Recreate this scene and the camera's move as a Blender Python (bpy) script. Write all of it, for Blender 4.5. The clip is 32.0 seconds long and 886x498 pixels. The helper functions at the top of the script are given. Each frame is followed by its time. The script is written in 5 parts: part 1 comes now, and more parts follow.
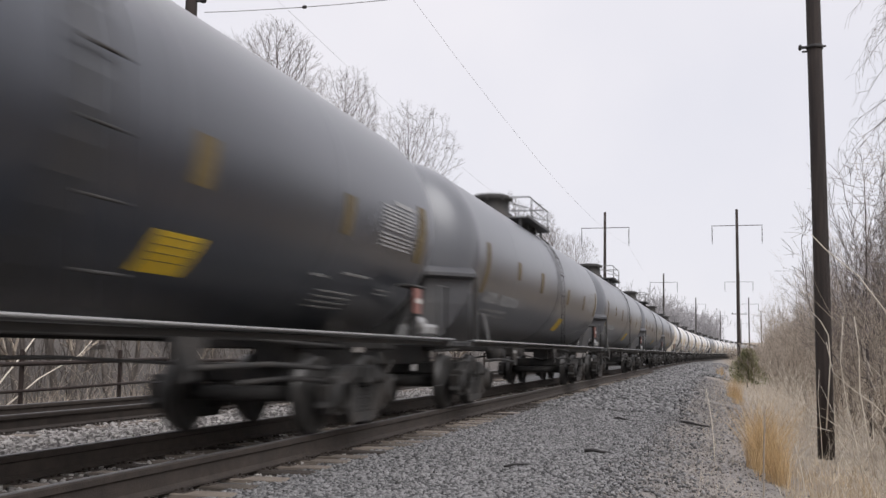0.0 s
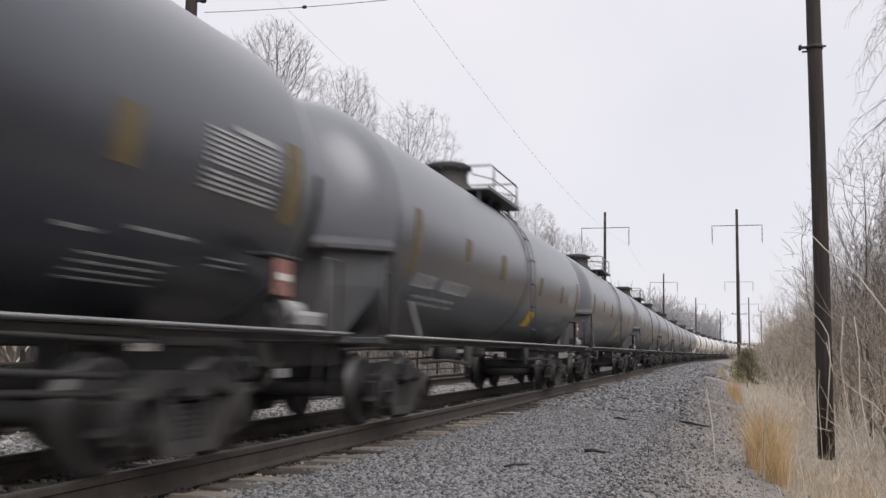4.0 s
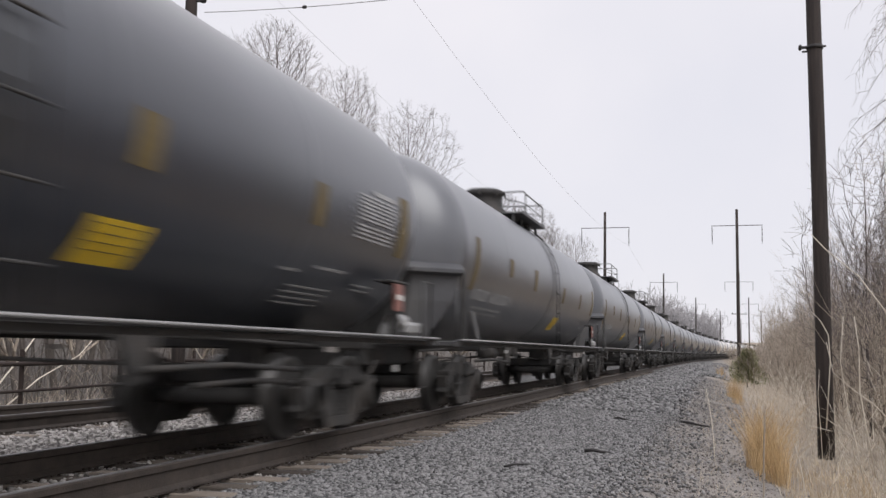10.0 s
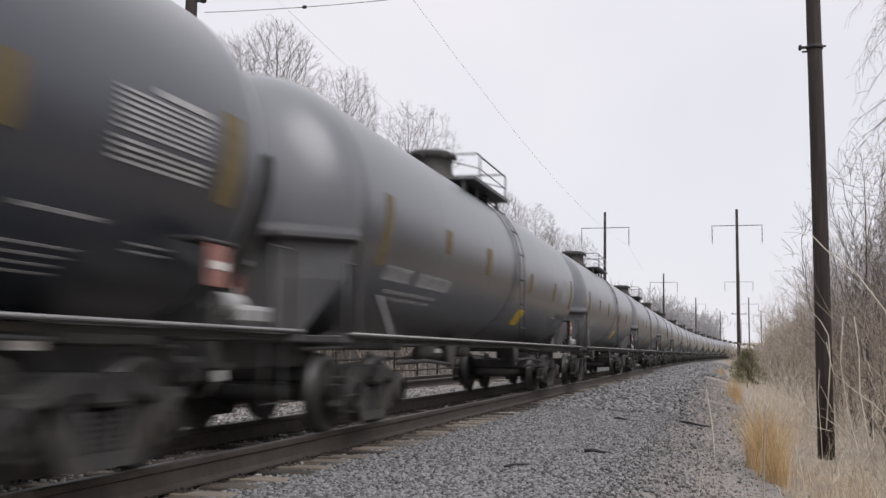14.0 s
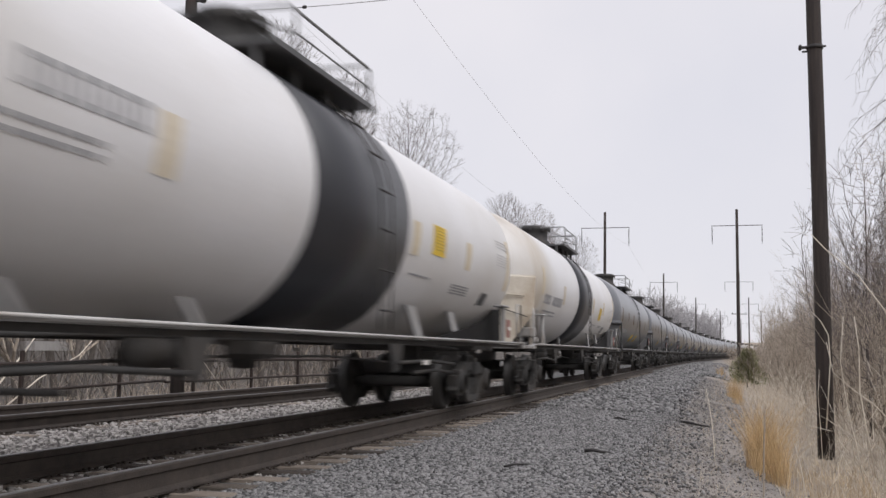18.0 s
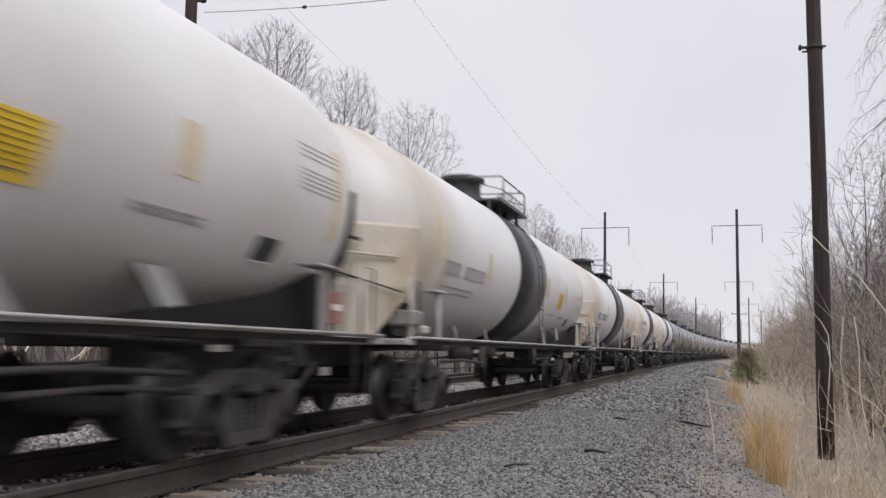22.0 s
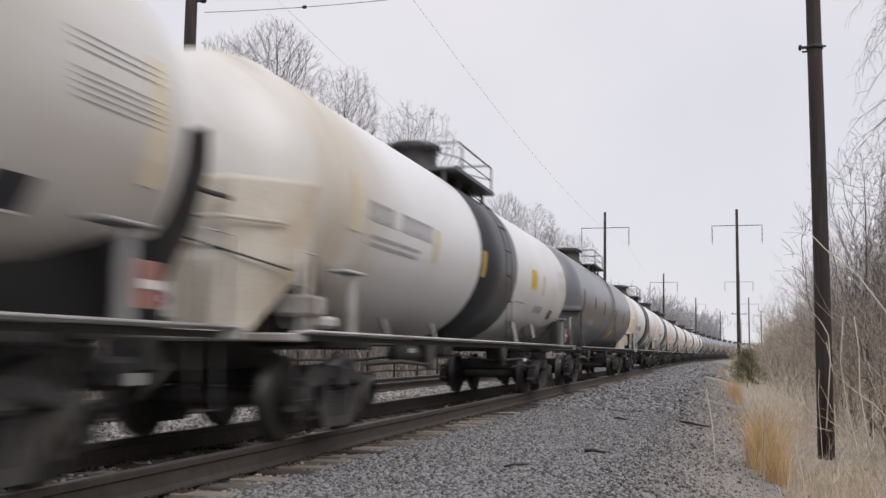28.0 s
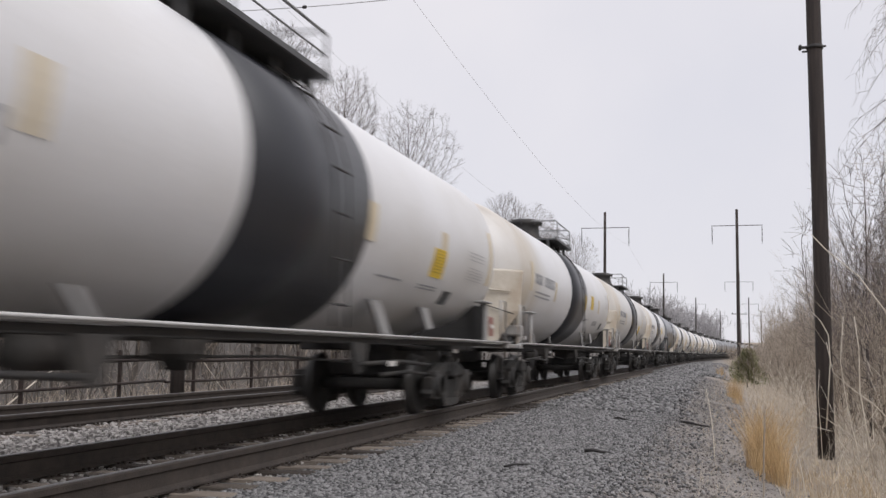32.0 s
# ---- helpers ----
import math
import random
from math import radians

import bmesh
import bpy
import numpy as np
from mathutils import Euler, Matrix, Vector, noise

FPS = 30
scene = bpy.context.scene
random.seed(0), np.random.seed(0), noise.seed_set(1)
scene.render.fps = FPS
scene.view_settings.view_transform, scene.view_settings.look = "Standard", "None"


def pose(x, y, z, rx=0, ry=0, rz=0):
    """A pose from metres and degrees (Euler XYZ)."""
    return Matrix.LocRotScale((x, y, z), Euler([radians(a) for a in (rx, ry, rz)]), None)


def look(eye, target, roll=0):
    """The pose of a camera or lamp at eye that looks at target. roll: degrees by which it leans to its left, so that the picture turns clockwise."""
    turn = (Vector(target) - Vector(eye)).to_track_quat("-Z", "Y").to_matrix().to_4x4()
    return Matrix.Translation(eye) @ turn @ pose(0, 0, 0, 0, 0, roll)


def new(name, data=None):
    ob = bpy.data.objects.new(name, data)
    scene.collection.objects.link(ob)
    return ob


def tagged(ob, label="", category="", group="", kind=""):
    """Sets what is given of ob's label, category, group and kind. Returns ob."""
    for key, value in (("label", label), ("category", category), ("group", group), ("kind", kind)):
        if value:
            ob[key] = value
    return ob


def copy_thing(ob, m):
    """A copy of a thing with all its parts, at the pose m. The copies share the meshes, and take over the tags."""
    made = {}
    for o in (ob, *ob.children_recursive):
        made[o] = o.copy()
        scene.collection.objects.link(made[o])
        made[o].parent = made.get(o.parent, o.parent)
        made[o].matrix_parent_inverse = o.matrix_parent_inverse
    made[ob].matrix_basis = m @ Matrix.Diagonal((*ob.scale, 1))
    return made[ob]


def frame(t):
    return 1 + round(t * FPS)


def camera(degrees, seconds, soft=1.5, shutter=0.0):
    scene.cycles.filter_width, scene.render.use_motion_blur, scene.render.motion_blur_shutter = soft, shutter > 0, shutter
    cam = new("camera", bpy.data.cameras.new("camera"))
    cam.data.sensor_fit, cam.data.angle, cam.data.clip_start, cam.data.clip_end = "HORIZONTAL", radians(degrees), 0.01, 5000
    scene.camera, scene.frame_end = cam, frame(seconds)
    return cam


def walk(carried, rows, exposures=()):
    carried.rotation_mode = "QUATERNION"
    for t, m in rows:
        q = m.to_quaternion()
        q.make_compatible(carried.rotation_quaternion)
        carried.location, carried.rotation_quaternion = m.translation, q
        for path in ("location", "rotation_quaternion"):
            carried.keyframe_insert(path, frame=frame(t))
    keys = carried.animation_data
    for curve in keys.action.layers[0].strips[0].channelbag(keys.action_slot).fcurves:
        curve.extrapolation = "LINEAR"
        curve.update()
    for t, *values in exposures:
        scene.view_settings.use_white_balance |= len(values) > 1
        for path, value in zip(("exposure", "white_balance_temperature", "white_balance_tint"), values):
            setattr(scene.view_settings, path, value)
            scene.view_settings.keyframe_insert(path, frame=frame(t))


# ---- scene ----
cam = camera(45.26, 32.0, soft=1.45, shutter=0.75)
EYE = (0.0, 0.0, 1.0745)
CAM_YAW, CAM_PITCH, CAM_ROLL = 0.25429, 0.0960, 0.01106
_f = Vector((-math.sin(CAM_YAW) * math.cos(CAM_PITCH), math.cos(CAM_YAW) * math.cos(CAM_PITCH), math.sin(CAM_PITCH)))
CAM_POSE = look(EYE, Vector(EYE) + _f, math.degrees(CAM_ROLL))
walk(cam, [(0.0, CAM_POSE), (32.0, CAM_POSE)], [(0.0, 0.18), (14.0, 0.18), (18.0, 0.09), (32.0, 0.07)])

# ---- the plan, in metres: x across, y along the line, z = 0 at the tops of the sleepers ----
RAIL_TOP = 0.18
NEAR_X, FAR_X = -4.990, -9.819       # the centres of the two tracks beside the camera
BEND, BEND_FROM = 0.00035, 76.0       # straight at first, then a wide curve to the right


def line_x(x0, s):
    q = min(max(s - BEND_FROM, 0.0), 700.0)
    return x0 + BEND * q * q / 2


def on_line(x0, s, z=0.0):
    return pose(line_x(x0, s), s, z, 0, 0, -math.degrees(math.atan(BEND * min(max(s - BEND_FROM, 0.0), 700.0))))


# how far the train has gone, in metres, at seconds
TRAVEL = [(0, 0.0), (4, 53.4), (9, 120.1), (13.2, 176.2), (14.3, 190.2), (16.5, 217.25), (19, 247.97), (23, 296.8), (25, 321.2), (28, 357.87), (32, 406.87)]


# ---- world and sun: high overcast, thin cloud ----
world = bpy.data.worlds.new("overcast")
scene.world = world
world.use_nodes = True
SUN_ELEV, SUN_ROT = radians(46), radians(128)


def build_world():
    nt = world.node_tree
    nt.nodes.clear()
    n = nt.nodes.new
    out, bg = n("ShaderNodeOutputWorld"), n("ShaderNodeBackground")
    sky = n("ShaderNodeTexSky")
    sky.sky_type, sky.sun_disc, sky.sun_elevation, sky.sun_rotation = "NISHITA", False, SUN_ELEV, SUN_ROT
    dim = n("ShaderNodeMix")
    dim.data_type, dim.blend_type = "RGBA", "MULTIPLY"
    dim.inputs[0].default_value = 1.0
    dim.inputs[7].default_value = (0.10, 0.10, 0.10, 1)
    tc, noi, ramp = n("ShaderNodeTexCoord"), n("ShaderNodeTexNoise"), n("ShaderNodeValToRGB")
    noi.inputs["Scale"].default_value, noi.inputs["Detail"].default_value = 2.2, 5.0
    ramp.color_ramp.elements[0].position, ramp.color_ramp.elements[0].color = 0.3, (0.712, 0.708, 0.772, 1)
    ramp.color_ramp.elements[1].position, ramp.color_ramp.elements[1].color = 0.62, (0.808, 0.785, 0.826, 1)
    mix = n("ShaderNodeMix")
    mix.data_type = "RGBA"
    mix.inputs[0].default_value = 0.94
    nt.links.new(sky.outputs[0], dim.inputs[6])
    nt.links.new(dim.outputs[2], mix.inputs[6])
    nt.links.new(tc.outputs["Generated"], noi.inputs["Vector"])
    nt.links.new(noi.outputs["Fac"], ramp.inputs[0])
    nt.links.new(ramp.outputs[0], mix.inputs[7])
    # an overcast dome: the same up to 20 degrees, brighter towards the zenith
    sep, up = n("ShaderNodeSeparateXYZ"), n("ShaderNodeMapRange")
    up.interpolation_type = "SMOOTHSTEP"
    up.inputs["From Min"].default_value, up.inputs["From Max"].default_value = 0.30, 1.0
    up.inputs["To Min"].default_value, up.inputs["To Max"].default_value = 1.0, 1.45
    nt.links.new(tc.outputs["Generated"], sep.inputs[0])
    nt.links.new(sep.outputs["Z"], up.inputs["Value"])
    nt.links.new(up.outputs[0], bg.inputs[1])
    nt.links.new(mix.outputs[2], bg.inputs[0])
    nt.links.new(bg.outputs[0], out.inputs[0])


build_world()
sun = new("sun", bpy.data.lights.new("sun", "SUN"))
sun.data.energy, sun.data.angle, sun.data.color = 1.6, radians(40), (1.0, 0.985, 0.985)
sun.matrix_world = look((0, 0, 60), (0 - 60 * math.sin(SUN_ROT) / math.tan(SUN_ELEV), 0 - 60 * math.cos(SUN_ROT) / math.tan(SUN_ELEV), 0))
scene.view_settings.exposure = 0.18


# ---- materials ----
def material(name, dark, light, scale=3.0, rough=0.7, metal=0.0, bump=0.3, fine=60.0, stain=None, stain_scale=1.0, island=False, piece=False, stretch=(1, 1, 1), rough_var=0.1, spec=0.5, coat=0.0, coat_ior=1.5, end_stain=False, end_pale=None):
    """Two scales of noise between two colours, an optional stain, bump from the fine one."""
    m = bpy.data.materials.new(name)
    m.use_nodes = True
    nt = m.node_tree
    n, link = nt.nodes.new, nt.links.new
    b = nt.nodes["Principled BSDF"]
    tc, mp = n("ShaderNodeTexCoord"), n("ShaderNodeMapping")
    mp.inputs["Scale"].default_value = stretch
    link(tc.outputs["Object"], mp.inputs[0])
    big, small = n("ShaderNodeTexNoise"), n("ShaderNodeTexNoise")
    big.inputs["Scale"].default_value, big.inputs["Detail"].default_value = scale, 4
    small.inputs["Scale"].default_value, small.inputs["Detail"].default_value = fine, 3
    link(mp.outputs[0], big.inputs["Vector"])
    link(mp.outputs[0], small.inputs["Vector"])
    add = n("ShaderNodeMath")
    add.operation = "MULTIPLY_ADD"
    add.inputs[1].default_value, add.inputs[2].default_value = 0.45, 0.0
    link(small.outputs["Fac"], add.inputs[0])
    tot = n("ShaderNodeMath")
    tot.operation = "MULTIPLY_ADD"
    tot.inputs[1].default_value = 0.75
    link(big.outputs["Fac"], tot.inputs[0])
    link(add.outputs[0], tot.inputs[2])
    fac = tot
    if island or piece:
        src = n("ShaderNodeNewGeometry") if island else n("ShaderNodeObjectInfo")
        sh = n("ShaderNodeMath")
        sh.operation = "MULTIPLY_ADD"
        sh.inputs[1].default_value = 0.75
        off = n("ShaderNodeMath")
        off.operation = "MULTIPLY_ADD"
        off.inputs[1].default_value, off.inputs[2].default_value = 0.5, -0.08
        link(tot.outputs[0], off.inputs[0])
        link(src.outputs["Random Per Island" if island else "Random"], sh.inputs[0])
        link(off.outputs[0], sh.inputs[2])
        fac = sh
    ramp = n("ShaderNodeValToRGB")
    ramp.color_ramp.elements[0].position, ramp.color_ramp.elements[0].color = 0.35, (*dark, 1)
    ramp.color_ramp.elements[1].position, ramp.color_ramp.elements[1].color = 0.8, (*light, 1)
    link(fac.outputs[0], ramp.inputs[0])
    col = ramp.outputs[0]
    if stain:
        sn, sr, mx = n("ShaderNodeTexNoise"), n("ShaderNodeValToRGB"), n("ShaderNodeMix")
        sn.inputs["Scale"].default_value, sn.inputs["Detail"].default_value = stain_scale, 6
        link(mp.outputs[0], sn.inputs["Vector"])
        sr.color_ramp.elements[0].position, sr.color_ramp.elements[0].color = 0.48, (0, 0, 0, 1)
        sr.color_ramp.elements[1].position, sr.color_ramp.elements[1].color = 0.72, (1, 1, 1, 1)
        link(sn.outputs["Fac"], sr.inputs[0])
        mx.data_type = "RGBA"
        link(sr.outputs[0], mx.inputs[0])
        link(col, mx.inputs[6])
        mx.inputs[7].default_value = (*stain, 1)
        col = mx.outputs[2]
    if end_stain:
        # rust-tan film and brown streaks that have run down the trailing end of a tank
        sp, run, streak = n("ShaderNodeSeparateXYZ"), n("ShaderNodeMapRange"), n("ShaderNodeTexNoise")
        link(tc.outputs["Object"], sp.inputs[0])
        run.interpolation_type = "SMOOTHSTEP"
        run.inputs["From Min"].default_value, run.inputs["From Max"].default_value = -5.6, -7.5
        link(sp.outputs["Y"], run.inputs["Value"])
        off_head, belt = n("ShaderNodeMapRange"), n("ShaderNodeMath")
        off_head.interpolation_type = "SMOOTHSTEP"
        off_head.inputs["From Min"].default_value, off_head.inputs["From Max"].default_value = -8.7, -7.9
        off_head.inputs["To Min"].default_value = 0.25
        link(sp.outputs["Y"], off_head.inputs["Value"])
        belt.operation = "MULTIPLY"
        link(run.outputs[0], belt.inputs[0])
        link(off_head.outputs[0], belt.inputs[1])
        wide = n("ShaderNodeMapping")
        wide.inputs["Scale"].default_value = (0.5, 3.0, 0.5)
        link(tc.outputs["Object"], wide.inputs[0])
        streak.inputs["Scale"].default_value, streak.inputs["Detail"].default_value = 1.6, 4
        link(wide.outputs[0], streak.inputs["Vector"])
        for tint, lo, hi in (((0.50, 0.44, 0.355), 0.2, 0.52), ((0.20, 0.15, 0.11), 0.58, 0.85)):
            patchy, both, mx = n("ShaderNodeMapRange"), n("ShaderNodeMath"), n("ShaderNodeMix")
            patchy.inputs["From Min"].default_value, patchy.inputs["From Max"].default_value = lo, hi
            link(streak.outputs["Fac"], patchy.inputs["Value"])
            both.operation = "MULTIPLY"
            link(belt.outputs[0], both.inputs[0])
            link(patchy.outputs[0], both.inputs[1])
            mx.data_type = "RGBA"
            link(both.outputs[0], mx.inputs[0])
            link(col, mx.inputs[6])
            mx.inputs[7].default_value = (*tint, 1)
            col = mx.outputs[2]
    if end_pale:
        # paler grey mixed unevenly over the trailing head
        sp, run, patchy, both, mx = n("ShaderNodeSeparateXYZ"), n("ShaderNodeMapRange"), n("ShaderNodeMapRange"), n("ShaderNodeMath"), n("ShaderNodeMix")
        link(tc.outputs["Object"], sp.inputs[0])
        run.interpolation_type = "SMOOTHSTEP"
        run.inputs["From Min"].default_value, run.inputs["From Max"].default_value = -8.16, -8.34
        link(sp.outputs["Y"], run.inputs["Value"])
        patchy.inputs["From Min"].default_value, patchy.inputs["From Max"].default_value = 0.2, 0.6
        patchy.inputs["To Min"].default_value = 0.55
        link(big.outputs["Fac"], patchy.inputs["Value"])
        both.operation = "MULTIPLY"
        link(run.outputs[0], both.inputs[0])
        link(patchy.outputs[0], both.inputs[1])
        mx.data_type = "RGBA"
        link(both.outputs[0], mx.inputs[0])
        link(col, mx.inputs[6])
        mx.inputs[7].default_value = (*end_pale, 1)
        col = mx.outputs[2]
    link(col, b.inputs["Base Color"])
    rr = n("ShaderNodeMath")
    rr.operation = "MULTIPLY_ADD"
    rr.inputs[1].default_value, rr.inputs[2].default_value = rough_var, rough - rough_var / 2
    link(big.outputs["Fac"], rr.inputs[0])
    link(rr.outputs[0], b.inputs["Roughness"])
    b.inputs["Metallic"].default_value = metal
    b.inputs["Specular IOR Level"].default_value = spec
    b.inputs["Coat Weight"].default_value, b.inputs["Coat Roughness"].default_value, b.inputs["Coat IOR"].default_value = coat, 0.32, coat_ior
    if bump:
        bp = n("ShaderNodeBump")
        bp.inputs["Strength"].default_value, bp.inputs["Distance"].default_value = bump, 0.02
        link(small.outputs["Fac"], bp.inputs["Height"])
        link(bp.outputs[0], b.inputs["Normal"])
    return m


BLACK = material("black_tank_paint", (0.010, 0.0135, 0.023), (0.019, 0.0245, 0.038), 0.7, 0.42, 0, 0.03, 25, (0.028, 0.034, 0.048), 0.45, stretch=(1, 0.6, 1), spec=0.25, coat=1.0, coat_ior=1.53, end_pale=(0.15, 0.155, 0.168))
ANTISLIP = material("matt_black_grit_paint", (0.012, 0.014, 0.020), (0.022, 0.025, 0.032), 1.5, 0.48, 0, 0.15, 90, coat=0.75, coat_ior=1.5)
GOLD = material("dull_gold_mark", (0.30, 0.20, 0.03), (0.46, 0.32, 0.05), 3.0, 0.55, 0, 0.03, 30)
GREYB = material("faded_black_tank_paint", (0.05, 0.051, 0.056), (0.085, 0.085, 0.09), 0.6, 0.5, 0, 0.04, 25, (0.11, 0.105, 0.10), 0.5)
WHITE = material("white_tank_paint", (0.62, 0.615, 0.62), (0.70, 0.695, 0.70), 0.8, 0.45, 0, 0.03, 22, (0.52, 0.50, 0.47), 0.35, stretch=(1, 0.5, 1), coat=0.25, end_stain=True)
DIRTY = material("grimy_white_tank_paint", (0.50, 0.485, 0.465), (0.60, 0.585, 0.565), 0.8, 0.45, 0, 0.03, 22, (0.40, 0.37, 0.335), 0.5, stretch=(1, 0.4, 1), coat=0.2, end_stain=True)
CREAM = material("rust_stained_white_paint", (0.40, 0.35, 0.28), (0.58, 0.54, 0.475), 1.4, 0.6, 0, 0.08, 30, (0.30, 0.225, 0.15), 0.9)
# mid grey, darker than the white tanks
STRUT = material("grey_strut_paint", (0.22, 0.215, 0.21), (0.33, 0.325, 0.32), 3.0, 0.6, 0, 0.05, 40)
BAND = material("black_band_paint", (0.009, 0.010, 0.014), (0.017, 0.018, 0.024), 1.0, 0.48, 0, 0.05, 25, coat=0.3)
# black web paint, with the shade under the tank ends put into it
SHADEWEB = material("shade_black_web_paint", (0.006, 0.006, 0.006), (0.014, 0.013, 0.0125), 3.0, 0.85, 0, 0.1, 40, spec=0.2)
GRIME = material("grimy_black_steel", (0.027, 0.026, 0.0255), (0.058, 0.056, 0.054), 4.0, 0.75, 0.0, 0.3, 50, (0.070, 0.061, 0.054), 2.0, spec=0.35)
WHEEL = material("worn_wheel_steel", (0.028, 0.0265, 0.0255), (0.058, 0.055, 0.052), 5.0, 0.7, 0.0, 0.2, 60, spec=0.35)
TREAD = material("polished_wheel_tread", (0.05, 0.048, 0.046), (0.11, 0.107, 0.104), 5.0, 0.48, 1.0, 0.1, 80)
BOARD = material("galvanised_running_board", (0.36, 0.355, 0.345), (0.52, 0.51, 0.50), 4.0, 0.5, 0.2, 0.1, 40, (0.24, 0.20, 0.165), 1.5)
DARKBOARD = material("dusty_black_running_board", (0.04, 0.04, 0.042), (0.10, 0.099, 0.098), 3.0, 0.55, 0.1, 0.1, 40)
RAILPAINT = material("grey_handrail", (0.16, 0.16, 0.165), (0.28, 0.28, 0.28), 4.0, 0.5, 0.2, 0.05, 60)
YELLOW = material("yellow_panel_paint", (0.62, 0.40, 0.02), (0.80, 0.56, 0.04), 3.0, 0.5, 0, 0.03, 30)
OCHRE = material("faded_yellow_strip", (0.085, 0.062, 0.028), (0.165, 0.12, 0.043), 3.0, 0.6, 0, 0.03, 30)
PALEYEL = material("pale_yellow_strip", (0.54, 0.45, 0.30), (0.62, 0.54, 0.40), 3.0, 0.6, 0, 0.03, 30)
STENCIL = material("white_stencil_paint", (0.20, 0.20, 0.20), (0.44, 0.44, 0.44), 8.0, 0.6, 0, 0.02, 30)
DARKSTEN = material("dark_stencil_paint", (0.20, 0.20, 0.21), (0.38, 0.38, 0.39), 8.0, 0.6, 0, 0.02, 30)
PLACARD = material("faded_red_placard", (0.20, 0.085, 0.072), (0.32, 0.155, 0.13), 6.0, 0.5, 0, 0.03, 30)
PLACWHITE = material("white_placard", (0.62, 0.6, 0.57), (0.75, 0.74, 0.7), 6.0, 0.5, 0, 0.03, 30)
RAILSTEEL = material("rusty_rail_steel", (0.028, 0.022, 0.019), (0.072, 0.057, 0.047), 6.0, 0.75, 0.1, 0.25, 70)
RAILHEAD = material("worn_rail_head", (0.13, 0.12, 0.115), (0.26, 0.25, 0.245), 3.0, 0.4, 0.8, 0.08, 90, stretch=(4, 0.2, 4))
SLEEPER = material("weathered_sleeper_timber", (0.05, 0.04, 0.034), (0.28, 0.235, 0.195), 3.0, 0.9, 0, 0.6, 40, piece=True, stretch=(0.6, 6, 6))
STONE = material("grey_ballast_stone", (0.075, 0.074, 0.075), (0.275, 0.268, 0.266), 14.0, 0.9, 0, 0.4, 90, island=True)
PSTONE = material("grey_loose_stone", (0.054, 0.053, 0.053), (0.285, 0.278, 0.274), 14.0, 0.9, 0, 0.4, 90, piece=True)
PATHSTONE = material("dusty_path_gravel", (0.12, 0.108, 0.10), (0.40, 0.37, 0.345), 14.0, 0.95, 0, 0.4, 90, island=True)
WSTONE = material("pale_ballast_stone", (0.15, 0.138, 0.128), (0.52, 0.49, 0.46), 14.0, 0.9, 0, 0.4, 90, island=True)
GRASS = material("dry_tan_grass", (0.22, 0.165, 0.118), (0.76, 0.65, 0.49), 2.0, 0.8, 0, 0, 40, island=True)
ORANGE = material("golden_broomsedge", (0.42, 0.28, 0.13), (0.68, 0.49, 0.27), 2.0, 0.8, 0, 0, 40, island=True)
TWIG = material("grey_brown_twig", (0.15, 0.122, 0.098), (0.42, 0.355, 0.285), 2.0, 0.85, 0, 0, 30, island=True)
TREETWIG = material("dark_grey_twig", (0.085, 0.072, 0.068), (0.24, 0.205, 0.19), 2.0, 0.85, 0, 0, 30, island=True)
STRAW = material("straw_coloured_blade", (0.30, 0.22, 0.13), (0.66, 0.52, 0.34), 2.0, 0.8, 0, 0, 40, island=True)
MIDTWIG = material("weathered_brown_twig", (0.19, 0.155, 0.125), (0.50, 0.43, 0.355), 2.0, 0.85, 0, 0, 30, island=True)
# distance haze put into the base colour of the far twigs
FARTWIG = material("haze_paled_far_twig", (0.26, 0.25, 0.255), (0.44, 0.425, 0.43), 2.0, 0.9, 0, 0, 30, island=True)
PIPE = material("worn_grey_pipe", (0.22, 0.22, 0.22), (0.40, 0.395, 0.39), 4.0, 0.45, 0.3, 0.05, 60)
PALETWIG = material("pale_dry_stem", (0.40, 0.345, 0.28), (0.76, 0.69, 0.585), 2.0, 0.8, 0, 0, 30, island=True)
BARK = material("grey_bark", (0.058, 0.048, 0.042), (0.165, 0.142, 0.124), 6.0, 0.9, 0, 0.5, 40, stretch=(3, 3, 0.6))
POLEWOOD = material("tarred_pole_timber", (0.012, 0.009, 0.008), (0.040, 0.029, 0.025), 4.0, 0.8, 0, 0.5, 60, (0.05, 0.037, 0.031), 3.0, stretch=(5, 5, 0.25))
IRON = material("dark_iron", (0.02, 0.018, 0.018), (0.05, 0.046, 0.045), 5.0, 0.6, 0.4, 0.1, 50)
FENCEPAINT = material("rust_brown_fence_steel", (0.020, 0.014, 0.012), (0.048, 0.034, 0.029), 5.0, 0.8, 0.0, 0.3, 50, spec=0.3)
WIRE = material("dull_wire", (0.48, 0.48, 0.49), (0.60, 0.60, 0.61), 2.0, 0.5, 0.0, 0, 30)
NEEDLE = material("dull_green_needles", (0.09, 0.095, 0.045), (0.27, 0.26, 0.13), 3.0, 0.8, 0, 0, 30, island=True)


